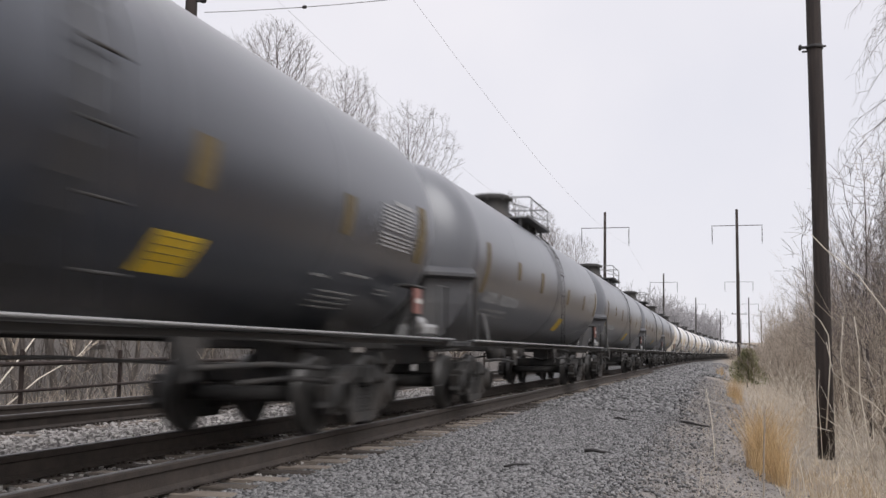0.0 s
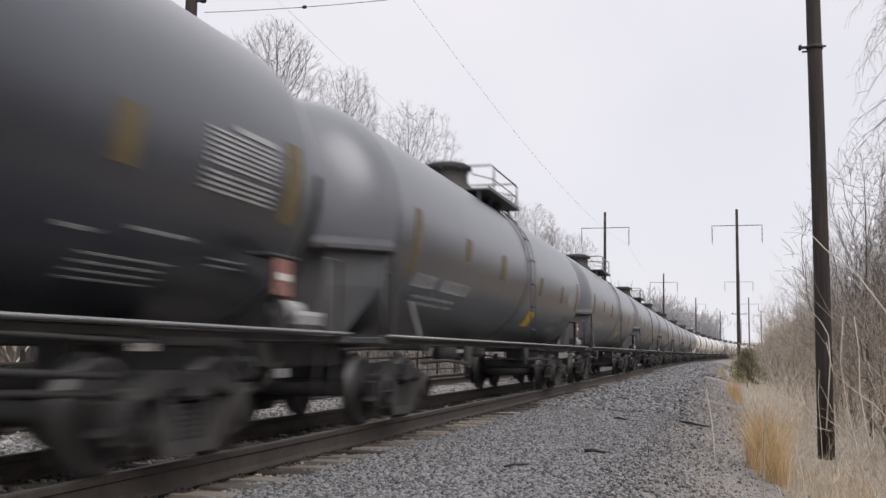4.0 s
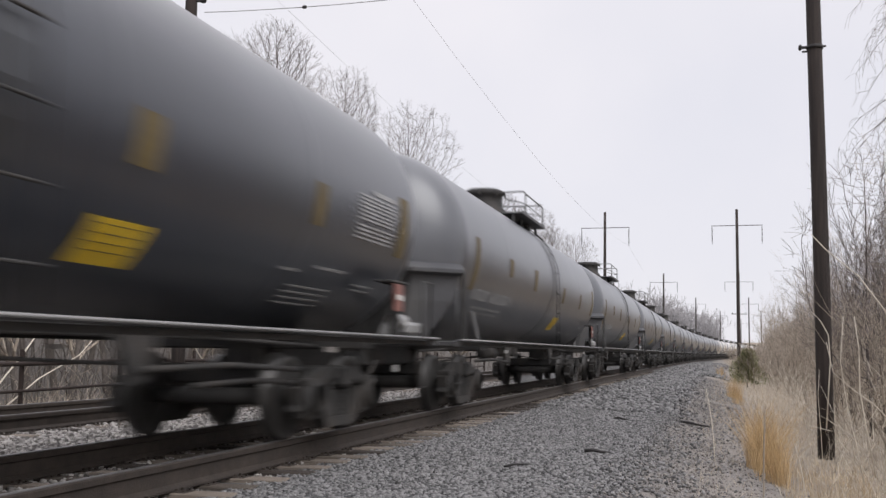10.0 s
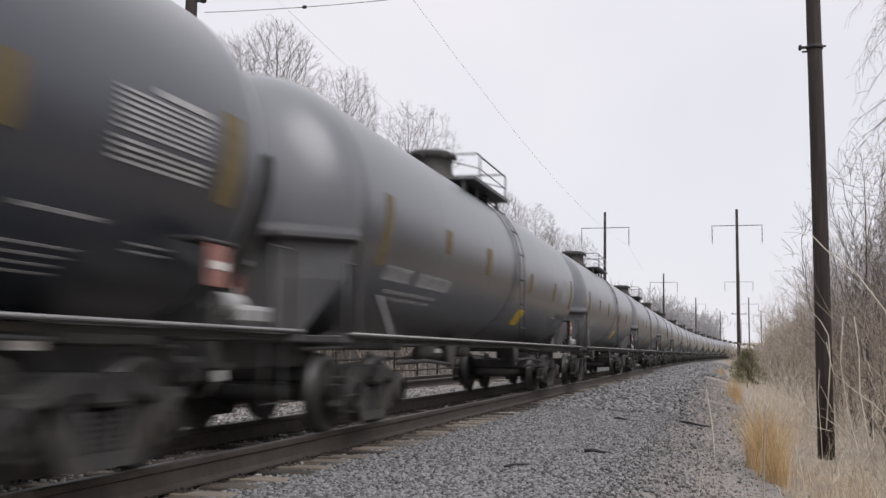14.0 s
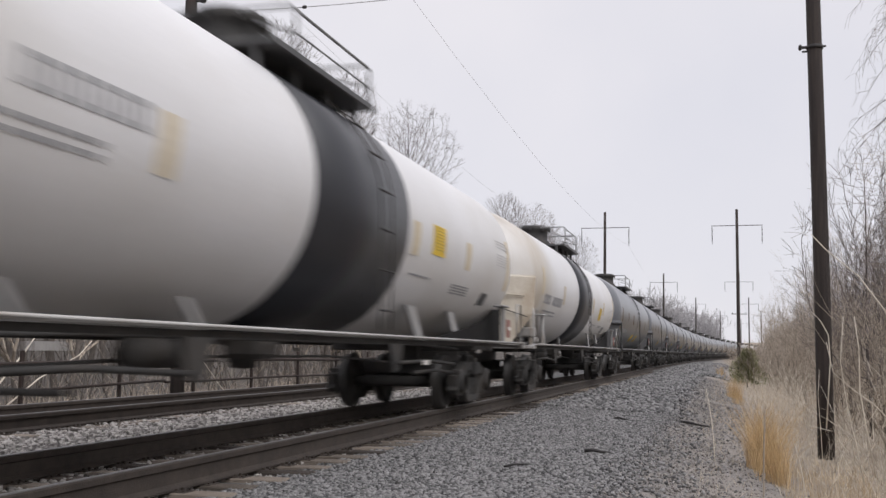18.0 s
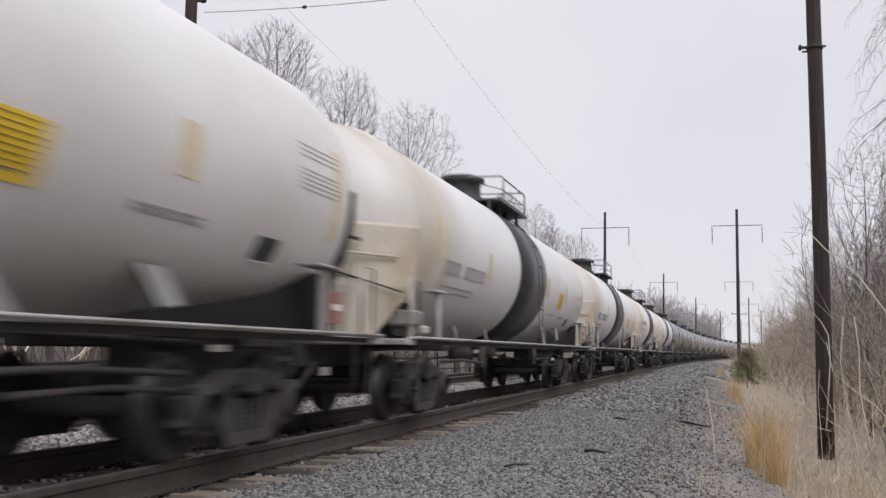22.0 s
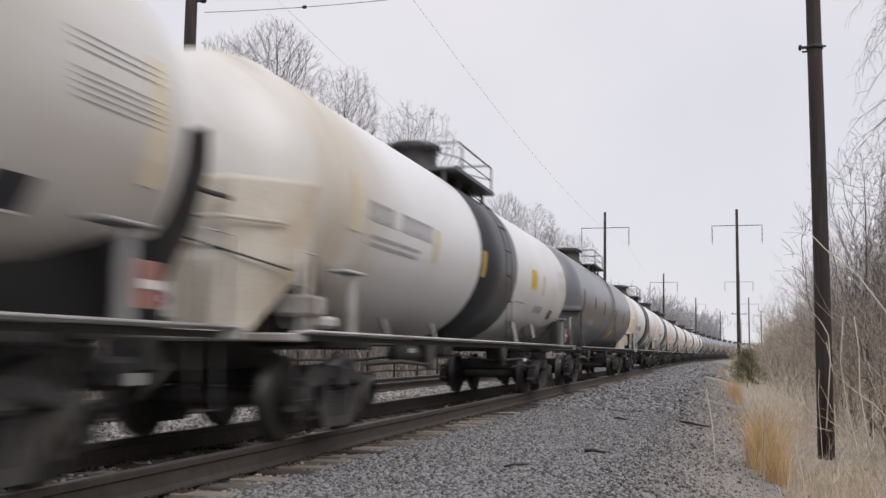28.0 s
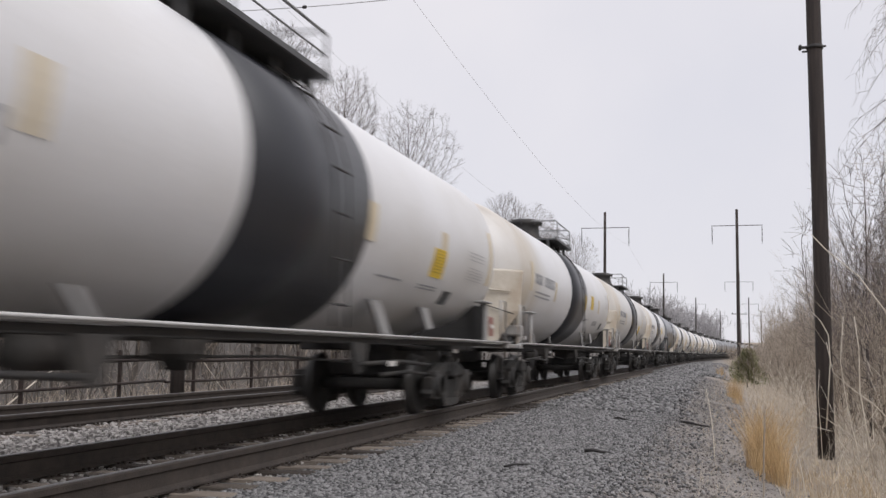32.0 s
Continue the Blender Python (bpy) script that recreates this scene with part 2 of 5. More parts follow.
def ground_material():
    """Ballast beside the rails, gravelly dirt, dry litter: worn into one another along ragged edges."""
    m = bpy.data.materials.new("ballast_dirt_and_litter")
    m.use_nodes = True
    nt = m.node_tree
    n, link = nt.nodes.new, nt.links.new
    b = nt.nodes["Principled BSDF"]
    b.inputs["Roughness"].default_value = 0.95
    tc, sep = n("ShaderNodeTexCoord"), n("ShaderNodeSeparateXYZ")
    link(tc.outputs["Object"], sep.inputs[0])

    def noisy(scale, detail=4):
        t = n("ShaderNodeTexNoise")
        t.inputs["Scale"].default_value, t.inputs["Detail"].default_value = scale, detail
        link(tc.outputs["Object"], t.inputs["Vector"])
        return t.outputs["Fac"]

    def ramp(fac, lo, hi, c0, c1):
        r = n("ShaderNodeValToRGB")
        r.color_ramp.elements[0].position, r.color_ramp.elements[0].color = lo, (*c0, 1)
        r.color_ramp.elements[1].position, r.color_ramp.elements[1].color = hi, (*c1, 1)
        link(fac, r.inputs[0])
        return r.outputs[0]

    def edge(at, wide, scale):
        wob = n("ShaderNodeMath")
        wob.operation = "MULTIPLY_ADD"
        wob.inputs[1].default_value = 2.4
        link(noisy(scale, 5), wob.inputs[0])
        link(sep.outputs["X"], wob.inputs[2])
        r = n("ShaderNodeMapRange")
        r.interpolation_type = "SMOOTHSTEP"
        r.inputs["From Min"].default_value, r.inputs["From Max"].default_value = at + 1.2 - wide, at + 1.2 + wide
        link(wob.outputs[0], r.inputs["Value"])
        return r.outputs[0]

    def mix(f, a, c):
        x = n("ShaderNodeMix")
        x.data_type = "RGBA"
        link(f, x.inputs[0])
        link(a, x.inputs[6])
        link(c, x.inputs[7])
        return x.outputs[2]

    fine = noisy(42, 3)
    ball = ramp(fine, 0.3, 0.72, (0.055, 0.054, 0.054), (0.21, 0.205, 0.2))
    dirt = mix(ramp(noisy(0.8), 0.4, 0.65, (0, 0, 0), (1, 1, 1)), ramp(noisy(28, 4), 0.3, 0.75, (0.115, 0.105, 0.098), (0.34, 0.315, 0.295)), ramp(noisy(36, 4), 0.3, 0.75, (0.17, 0.148, 0.13), (0.42, 0.375, 0.33)))
    litter = mix(ramp(noisy(1.3), 0.42, 0.62, (0, 0, 0), (1, 1, 1)), ramp(noisy(22, 5), 0.3, 0.75, (0.15, 0.123, 0.097), (0.50, 0.425, 0.33)), ramp(noisy(30, 5), 0.3, 0.75, (0.20, 0.163, 0.125), (0.60, 0.51, 0.395)))
    bank = ramp(noisy(9, 6), 0.3, 0.72, (0.04, 0.034, 0.03), (0.13, 0.113, 0.098))
    col = mix(edge(-12.6, 0.5, 0.9), bank, ball)
    col = mix(edge(-1.0, 0.9, 0.7), col, dirt)
    col = mix(edge(1.1, 0.7, 0.8), col, litter)
    link(col, b.inputs["Base Color"])
    bp = n("ShaderNodeBump")
    bp.inputs["Strength"].default_value, bp.inputs["Distance"].default_value = 0.9, 0.03
    link(fine, bp.inputs["Height"])
    link(bp.outputs[0], b.inputs["Normal"])
    return m


GROUND = ground_material()


# ---- mesh building ----
class Mesh:
    """Collects vertices and faces for one mesh object."""

    def __init__(self):
        self.v, self.f, self.smooth = [], [], []

    def add(self, verts, faces, smooth=False):
        o = len(self.v)
        self.v.extend(verts)
        self.f.extend([tuple(i + o for i in f) for f in faces])
        self.smooth.extend([smooth] * len(faces))
        return self

    def box(self, c, s, m=None, chamfer=0.0):
        x, y, z = (a / 2 for a in s)
        if chamfer:
            k = chamfer
            ring = lambda zz, q: [(-x + q, -y, zz), (x - q, -y, zz), (x, -y + q, zz), (x, y - q, zz), (x - q, y, zz), (-x + q, y, zz), (-x, y - q, zz), (-x, -y + q, zz)]
            inner = lambda zz: [(-x + k, -y + k * 0.9, zz), (x - k, -y + k * 0.9, zz), (x - k * 0.9, -y + k, zz), (x - k * 0.9, y - k, zz), (x - k, y - k * 0.9, zz), (-x + k, y - k * 0.9, zz), (-x + k * 0.9, y - k, zz), (-x + k * 0.9, -y + k, zz)]
            vs = inner(-z) + ring(-z + k, k) + ring(z - k, k) + inner(z)
            fs = [tuple(reversed(range(8)))]
            for r in range(3):
                for i in range(8):
                    j = (i + 1) % 8
                    fs.append((r * 8 + i, r * 8 + j, r * 8 + 8 + j, r * 8 + 8 + i))
            fs.append(tuple(range(24, 32)))
        else:
            vs = [(-x, -y, -z), (x, -y, -z), (x, y, -z), (-x, y, -z), (-x, -y, z), (x, -y, z), (x, y, z), (-x, y, z)]
            fs = [(3, 2, 1, 0), (4, 5, 6, 7), (0, 1, 5, 4), (1, 2, 6, 5), (2, 3, 7, 6), (3, 0, 4, 7)]
        vs = [Vector(p) for p in vs]
        if m is not None:
            vs = [m @ p for p in vs]
        c = Vector(c)
        return self.add([tuple(p + c) for p in vs], fs)

    def tube(self, pts, radii, n=8, caps=True, smooth=True):
        """A tube along pts."""
        if not hasattr(radii, "__len__"):
            radii = [radii] * len(pts)
        pts = [Vector(p) for p in pts]
        vs, fs = [], []
        up = None
        for i, p in enumerate(pts):
            d = (pts[min(i + 1, len(pts) - 1)] - pts[max(i - 1, 0)]).normalized()
            if up is None:
                up = d.orthogonal().normalized()
            else:
                up = (up - d * up.dot(d)).normalized()
            side = d.cross(up)
            for k in range(n):
                a = 2 * math.pi * k / n
                vs.append(tuple(p + (up * math.cos(a) + side * math.sin(a)) * radii[i]))
        for i in range(len(pts) - 1):
            for k in range(n):
                j = (k + 1) % n
                fs.append((i * n + k, i * n + j, i * n + n + j, i * n + n + k))
        self.add(vs, fs, smooth)
        if caps:
            o = len(self.v) - len(vs)
            self.f += [tuple(o + k for k in reversed(range(n))), tuple(o + len(vs) - n + k for k in range(n))]
            self.smooth += [False, False]
        return self

    def lathe(self, profile, axis="y", n=32, c=(0, 0, 0), smooth=True):
        """profile: (along, radius) turned about an axis through c."""
        vs, fs = [], []
        for a, r in profile:
            for k in range(n):
                t = 2 * math.pi * k / n
                p, q = r * math.cos(t), r * math.sin(t)
                vs.append({"y": (p, a, q), "x": (a, p, q), "z": (p, q, a)}[axis])
        for i in range(len(profile) - 1):
            for k in range(n):
                j = (k + 1) % n
                fs.append((i * n + k, i * n + j, i * n + n + j, i * n + n + k))
        vs = [(x + c[0], y + c[1], z + c[2]) for x, y, z in vs]
        return self.add(vs, fs, smooth)

    def patch(self, y0, y1, t0, t1, r, zc, n=6, thick=0.004):
        """A curved plate on a cylinder about the y axis; angles in degrees above the level side."""
        vs, fs = [], []
        for i in range(n + 1):
            t = radians(t0 + (t1 - t0) * i / n)
            for rr in (r, r + thick):
                for y in (y0, y1):
                    vs.append((rr * math.cos(t), y, zc + rr * math.sin(t)))
        for i in range(n):
            o = i * 4
            fs += [(o + 2, o + 3, o + 7, o + 6), (o, o + 2, o + 6, o + 4), (o + 1, o + 5, o + 7, o + 3)]
        e = n * 4
        fs += [(0, 1, 3, 2), (e, e + 2, e + 3, e + 1)]
        return self.add(vs, fs)

    def prism(self, outline, axis, a0, a1):
        """An outline of (p, q) pushed along an axis from a0 to a1."""
        k = len(outline)
        put = {"x": lambda a, p, q: (a, p, q), "y": lambda a, p, q: (p, a, q), "z": lambda a, p, q: (p, q, a)}[axis]
        vs = [put(a0, *o) for o in outline] + [put(a1, *o) for o in outline]
        fs = [tuple(reversed(range(k))), tuple(range(k, 2 * k))] + [(i, (i + 1) % k, k + (i + 1) % k, k + i) for i in range(k)]
        return self.add(vs, fs)

    def data(self, name, mat):
        me = bpy.data.meshes.new(name)
        me.from_pydata(self.v, [], self.f)
        me.polygons.foreach_set("use_smooth", self.smooth)
        me.materials.append(mat)
        bm = bmesh.new()
        bm.from_mesh(me)
        bmesh.ops.recalc_face_normals(bm, faces=bm.faces)
        bm.to_mesh(me)
        bm.free()
        me.update()
        return me


def part(name, mesh, mat, parent=None, label="", m=None):
    """One mesh object, under a thing or a part."""
    ob = new(name, mesh if isinstance(mesh, bpy.types.Mesh) else mesh.data(name, mat))
    if parent is not None:
        ob.parent = parent
    if m is not None:
        ob.matrix_basis = m
    if label:
        ob["label"] = label
    return ob


def thing(name, label, category, group="", kind="", m=None):
    ob = new(name)
    ob.empty_display_size = 0.2
    if m is not None:
        ob.matrix_basis = m
    return tagged(ob, label, category, group, kind)


def stuff_mesh(name, verts, faces_flat, sizes, mat, smooth=False):
    """A mesh straight from arrays, for very many small pieces."""
    me = bpy.data.meshes.new(name)
    me.vertices.add(len(verts))
    me.vertices.foreach_set("co", np.ascontiguousarray(verts, dtype=np.float32).ravel())
    me.loops.add(len(faces_flat))
    me.loops.foreach_set("vertex_index", np.ascontiguousarray(faces_flat, dtype=np.int32))
    starts = np.concatenate([[0], np.cumsum(sizes)[:-1]])
    me.polygons.add(len(sizes))
    me.polygons.foreach_set("loop_start", starts.astype(np.int32))
    if smooth:
        me.polygons.foreach_set("use_smooth", np.ones(len(sizes), dtype=bool))
    me.materials.append(mat)
    me.update(calc_edges=True)
    me.validate()
    return me


# ---- ground: one sheet to the horizon ----
def smooth_step(a, b, x):
    t = min(max((x - a) / (b - a), 0.0), 1.0)
    return t * t * (3 - 2 * t)


def ground_z(x, y):
    """Height of the ground: ballast bed, shoulder, the dip on the right, banks on both sides."""
    x = x - line_x(0.0, y)
    z = -0.095
    z -= 0.10 * smooth_step(-3.4, -1.6, x)
    z -= 0.60 * smooth_step(-1.2, 2.0, x)
    z += 1.3 * smooth_step(3.0, 14.0, x) + 3.0 * smooth_step(14, 60, x)
    z -= 0.35 * smooth_step(-11.4, -13.0, x) if x < -11.4 else 0
    z += 5.0 * smooth_step(420, 600, y) * smooth_step(-140, -40, x)
    if x < -15:
        z += 4.2 * (1 - smooth_step(-34, -16, x))
    if -3.4 < x < -1.0 or x > -1.0:
        z += 0.035 * noise.noise(Vector((x * 0.9, y * 0.5, 0.0))) * smooth_step(-3.2, -1.5, x)
    return z


def build_ground():
    xs = [-2500, -900, -300, -120, -70, -50, -40] + [-36 + i for i in range(20)] + [-16 + 0.5 * i for i in range(19)] + [-6.9 + 0.3 * i for i in range(40)] + [5.5 + i for i in range(12)] + [20, 26, 34, 45, 70, 120, 300, 900, 2500]
    ys = [-2500, -600, -150, -60, -30, -15, -8] + [-5 + 0.5 * i for i in range(70)] + [30 + 2 * i for i in range(40)] + [112 + 8 * i for i in range(30)] + [370, 420, 500, 700, 1200, 2500]
    nx, ny = len(xs), len(ys)
    vs = [(x, y, ground_z(x, y)) for y in ys for x in xs]
    fs = [(j * nx + i, j * nx + i + 1, (j + 1) * nx + i + 1, (j + 1) * nx + i) for j in range(ny - 1) for i in range(nx - 1)]
    me = bpy.data.meshes.new("ground")
    me.from_pydata(vs, [], fs)
    me.materials.append(GROUND)
    me.polygons.foreach_set("use_smooth", [True] * len(fs))
    me.update()
    return tagged(new("ground", me), "grey ballast bed with gravelly dirt shoulder and leaf-littered banks", "ground", kind="structure")


ground = build_ground()


# ---- rails and sleepers ----
RAIL_OUT = [(p, -0.045 + q * 0.225 / 0.18) for p, q in [(-0.07, 0.0), (0.07, 0.0), (0.07, 0.012), (0.012, 0.035), (0.010, 0.12), (0.034, 0.132), (0.036, 0.165), (0.028, 0.172), (-0.028, 0.172), (-0.036, 0.165), (-0.034, 0.132), (-0.010, 0.12), (-0.012, 0.035), (-0.07, 0.012)]]


def build_rail(x0, side, label):
    ss = [-12 + 4 * i for i in range(60)] + [232 + 12 * i for i in range(60)]
    web, head = Mesh(), Mesh()
    k = len(RAIL_OUT)
    for mesh, outline in ((web, RAIL_OUT), (head, [(-0.026, 0.172), (0.026, 0.172), (0.024, 0.178), (0.012, 0.180), (-0.012, 0.180), (-0.024, 0.178)])):
        k = len(outline)
        vs = []
        for s in ss:
            m = on_line(x0 + side * 0.7525, s)
            vs += [tuple(m @ Vector((p, 0, q + (0.0 if mesh is web else 0.0005)))) for p, q in outline]
        fs = [(i * k + a, i * k + (a + 1) % k, i * k + k + (a + 1) % k, i * k + k + a) for i in range(len(ss) - 1) for a in range(k)]
        mesh.add(vs, fs)
    rail = tagged(part("rail", web, RAILSTEEL), label, "rail", "rails", kind="structure")
    part("rail_head", head, RAILHEAD, rail, "worn bright running surface")
    return rail


for tx, word in ((NEAR_X, "brown rusty steel rail on timber sleepers under the train"), (FAR_X, "brown rusty steel rail of the empty track")):
    for side in (-1, 1):
        build_rail(tx, side, word)


def sleeper_mesh(seed):
    rnd = random.Random(seed)
    m = Mesh()
    m.box((0, 0, -0.09), (2.59, 0.225, 0.175), chamfer=0.012)
    m.v = [(x + rnd.uniform(-0.006, 0.006) * 2, y + rnd.uniform(-0.006, 0.006), z + rnd.uniform(-0.004, 0.004)) for x, y, z in m.v]
    return m.data("sleeper", SLEEPER)


def plate_mesh():
    m = Mesh()
    m.box((0, 0, 0.006), (0.36, 0.18, 0.012), chamfer=0.003)
    for sx in (-1, 1):
        for sy in (-1, 1):
            m.box((sx * 0.085, sy * 0.05, 0.02), (0.035, 0.022, 0.03), chamfer=0.004)
            m.box((sx * 0.15, sy * 0.05, 0.018), (0.02, 0.02, 0.016))
    return m.data("tie_plate", RAILSTEEL)


def build_sleepers():
    kinds, plate = [sleeper_mesh(i) for i in range(5)], plate_mesh()
    rnd = random.Random(4)
    for tx, last in ((NEAR_X, 150), (FAR_X, 100)):
        bed = thing("track_bed", "weathered timber sleepers set in ballast", "track", "sleeper beds", kind="structure")
        s = -6.0
        for i in range(last):
            m = on_line(tx + rnd.uniform(-0.05, 0.05), s + rnd.uniform(-0.03, 0.03)) @ pose(0, 0, rnd.uniform(-0.06, -0.048), 0, 0, rnd.uniform(-1.2, 1.2))
            sl = part("sleeper", rnd.choice(kinds), SLEEPER, bed, m=m)
            if s < 30:
                for side in (-1, 1):
                    part("tie_plate", plate, RAILSTEEL, sl, m=pose(side * 0.7525, 0, -0.006))
            s += 0.53


build_sleepers()


# ---- poles and wires ----
def pole_base(x0, y):
    x = line_x(x0, y)
    return x, y, ground_z(x, y)


def build_pole(x0, y, top, side, arm=True, lower=False, lean=(0.0, 0.0), label="tall dark tarred timber line pole"):
    x, y, z0 = pole_base(x0, y)
    th = thing("line_pole", label, "utility pole", "line poles", m=Matrix.Translation((x, y, z0)))
    h = top - z0
    m = Mesh()
    pts = [(lean[0] * math.sin(math.pi * q / 2) * q, lean[1] * q, q * h - (0.3 if q == 0 else 0)) for q in (0, 0.1, 0.2, 0.35, 0.5, 0.65, 0.8, 1.0)]
    m.tube(pts, [0.150 - 0.035 * q for q in (0, 0.1, 0.2, 0.35, 0.5, 0.65, 0.8, 1.0)], 14)
    part("shaft", m, POLEWOOD, th)
    if arm:
        za = h - 1.38
        a = Mesh().box((lean[0], 0.16, za), (4.3, 0.05, 0.055), chamfer=0.01)
        part("crossarm", a, POLEWOOD, th)
        for sx in (-2.07, 2.07):
            ins = Mesh()
            prof = [(0.0, 0.012)]
            for i in range(9):
                b = -0.12 - i * 0.14
                prof += [(b, 0.02), (b - 0.03, 0.05), (b - 0.07, 0.045), (b - 0.09, 0.02)]
            prof += [(-1.55, 0.012)]
            ins.lathe(prof, "z", 10, (lean[0] + sx, 0.16, za - 0.06))
            part("insulator", ins, IRON, th, "dark hanging insulator string")
    if lower:
        zb = h * 0.56
        part("crossarm", Mesh().box((lean[0] * 0.6, 0.15, zb), (2.2, 0.09, 0.10), chamfer=0.012), POLEWOOD, th)
        for sx in (-1.0, 1.0):
            part("pin_insulator", Mesh().lathe([(0, 0.02), (0.1, 0.05), (0.16, 0.06), (0.2, 0.03), (0.22, 0.0)], "z", 8, (lean[0] * 0.6 + sx, 0.15, zb + 0.05)), IRON, th)
    return th


RIGHT_POLES, LEFT_POLES = 1.85, -11.15
POLE_YS = [20.6, 94.0, 168.0, 242.0, 316.0, 390.0]
for i, py in enumerate(POLE_YS):
    lp = build_pole(LEFT_POLES + (1.4 if i else 0.0), py, 13.5 if i else 15.55, -1, lean=(0.05, 0))
    rp = build_pole(RIGHT_POLES - (0.3 if i else 0.0), py, 13.5 if i else 15.55, 1, lower=(i == 2), lean=(-0.138 if i == 0 else 0.0, 0))
    if i == 0:
        near_left, near_right = lp, rp

# an iron strap with its bolt and eye on the near pole beside the camera
m = Mesh()
m.lathe([(-0.035, 0.146), (-0.035, 0.152), (0.035, 0.152), (0.035, 0.146)], "z", 16, (-0.04, 0, 7.62))
m.box((-0.235, 0, 7.63), (0.19, 0.05, 0.05), chamfer=0.012)
m.box((-0.30, 0, 7.63), (0.06, 0.14, 0.09), chamfer=0.02)
m.box((-0.21, 0, 7.55), (0.12, 0.03, 0.035), chamfer=0.008)
m.tube([(0.10, 0, 7.63), (0.16, 0, 7.64)], 0.02, 6)
part("strap", m, IRON, near_right, "dark iron strap with an eye bolt")
m = Mesh().tube([(0.12, 0, 8.76), (0.28, 0, 8.76)], 0.03, 8)
m.lathe([(0, 0.05), (0.05, 0.06), (0.1, 0.05)], "x", 8, (0.26, 0, 8.76))
part("eye_bolt", m, IRON, near_left)


def build_wire(name, pts, r, label):
    return tagged(part(name, Mesh().tube(pts, r, 5, False), WIRE), label, "wire", "line wires")


def sagging(xs, zs, ys, sag):
    pts = []
    for xa, xb, za, zb, a, b in zip(xs[:-1], xs[1:], zs[:-1], zs[1:], ys[:-1], ys[1:]):
        for i in range(10):
            q = i / 10
            y = a + (b - a) * q
            pts.append((line_x(xa + (xb - xa) * q, y), y, za + (zb - za) * q - sag * 4 * q * (1 - q)))
    return pts


for first, rest, side, wz in ((LEFT_POLES, LEFT_POLES + 1.4, -2.07, 10.55), (LEFT_POLES, LEFT_POLES + 1.4, 2.07, 10.55)):
    wxs = [first + side] * 2 + [rest + side] * 5
    build_wire("overhead_wire", sagging(wxs, [wz + 2.05] * 2 + [wz] * 5, [-53.4] + POLE_YS, 1.3), 0.0055, "thin grey overhead line wire hung from the poles")
span = [(LEFT_POLES + 0.35 + (RIGHT_POLES - 0.2 - LEFT_POLES - 0.35) * q, 20.6, 8.40 + 0.76 * q - 0.9 * 4 * q * (1 - q) * 0.35) for q in [i / 16 for i in range(17)]]
cross = build_wire("span_wire", span, 0.012, "dark span wire strung across the tracks between poles")
part("spacer", Mesh().box(span[3], (0.10, 0.05, 0.07), chamfer=0.015), IRON, cross)


# ---- the two-rail fence beyond the empty track ----
def build_fence():
    fence = thing("fence", "rust-brown two-rail steel fence along the far track", "fence")
    for i in range(22):
        y = -13.5 + 3.5 * i
        x = line_x(-13.0, y)
        part("post", Mesh().box((x - 0.08, y, (ground_z(x, y) + 0.95) / 2), (0.07, 0.08, 1.10 - ground_z(x, y)), chamfer=0.01), FENCEPAINT, fence)
    for z, t in ((0.80, 0.09), (0.28, 0.06)):
        for y0 in (-13.0, 5.2, 23.4, 41.6):
            pts = [(line_x(-13.0, y0 + 18.2 * q), y0 + 18.2 * q, z - 0.05 * 4 * q * (1 - q) + 0.02 * math.sin(q * 9 + y0)) for q in [i / 8 for i in range(9)]]
            part("fence_rail", Mesh().tube(pts, t / 2, 8), FENCEPAINT, fence)


build_fence()


# ---- bare trees, shrubs, grass ----
def grow(rnd, height, trunk_r, spread, levels, twigs, lean=0.0, clear=0.25, crook=0.22):
    """Segments (p, q, r0, r1, level) of a bare tree."""
    segs = []

    def limb(p, d, length, r, level):
        n = 5 if level == 0 else (4 if level < 3 else 3)
        pts, q, dd, rr = [], p.copy(), d.copy(), r
        for i in range(n):
            dd = (dd + Vector((rnd.uniform(-1, 1), rnd.uniform(-1, 1), rnd.uniform(-0.5, 0.9))) * (0.10 if level == 0 else crook)).normalized()
            step = length / n
            e = q + dd * step
            r1 = r * (1 - 0.75 * (i + 1) / n) if level else r * (1 - 0.55 * (i + 1) / n)
            segs.append((q.copy(), e.copy(), rr, r1, level))
            pts.append((e.copy(), dd.copy(), r1, (i + 1) / n))
            q, rr = e, r1
        if level >= levels:
            return
        count = twigs[level]
        for i in range(count):
            at = rnd.choice([x for x in pts if x[3] > (clear if level == 0 else 0.2)])
            axis = at[1].orthogonal().normalized()
            axis.rotate(Matrix.Rotation(rnd.uniform(0, 6.283), 3, at[1]))
            ang = rnd.uniform(0.35, 0.95) * spread
            nd = (at[1] * math.cos(ang) + axis * math.sin(ang))
            nd.z += 0.18
            limb(at[0], nd.normalized(), length * rnd.uniform(0.38, 0.66), max(at[2] * rnd.uniform(0.55, 0.8), 0.004), level + 1)

    limb(Vector((0, 0, -0.2)), Vector((rnd.uniform(-lean, lean), rnd.uniform(-lean, lean), 1)).normalized(), height * 0.72, trunk_r, 0)
    return segs


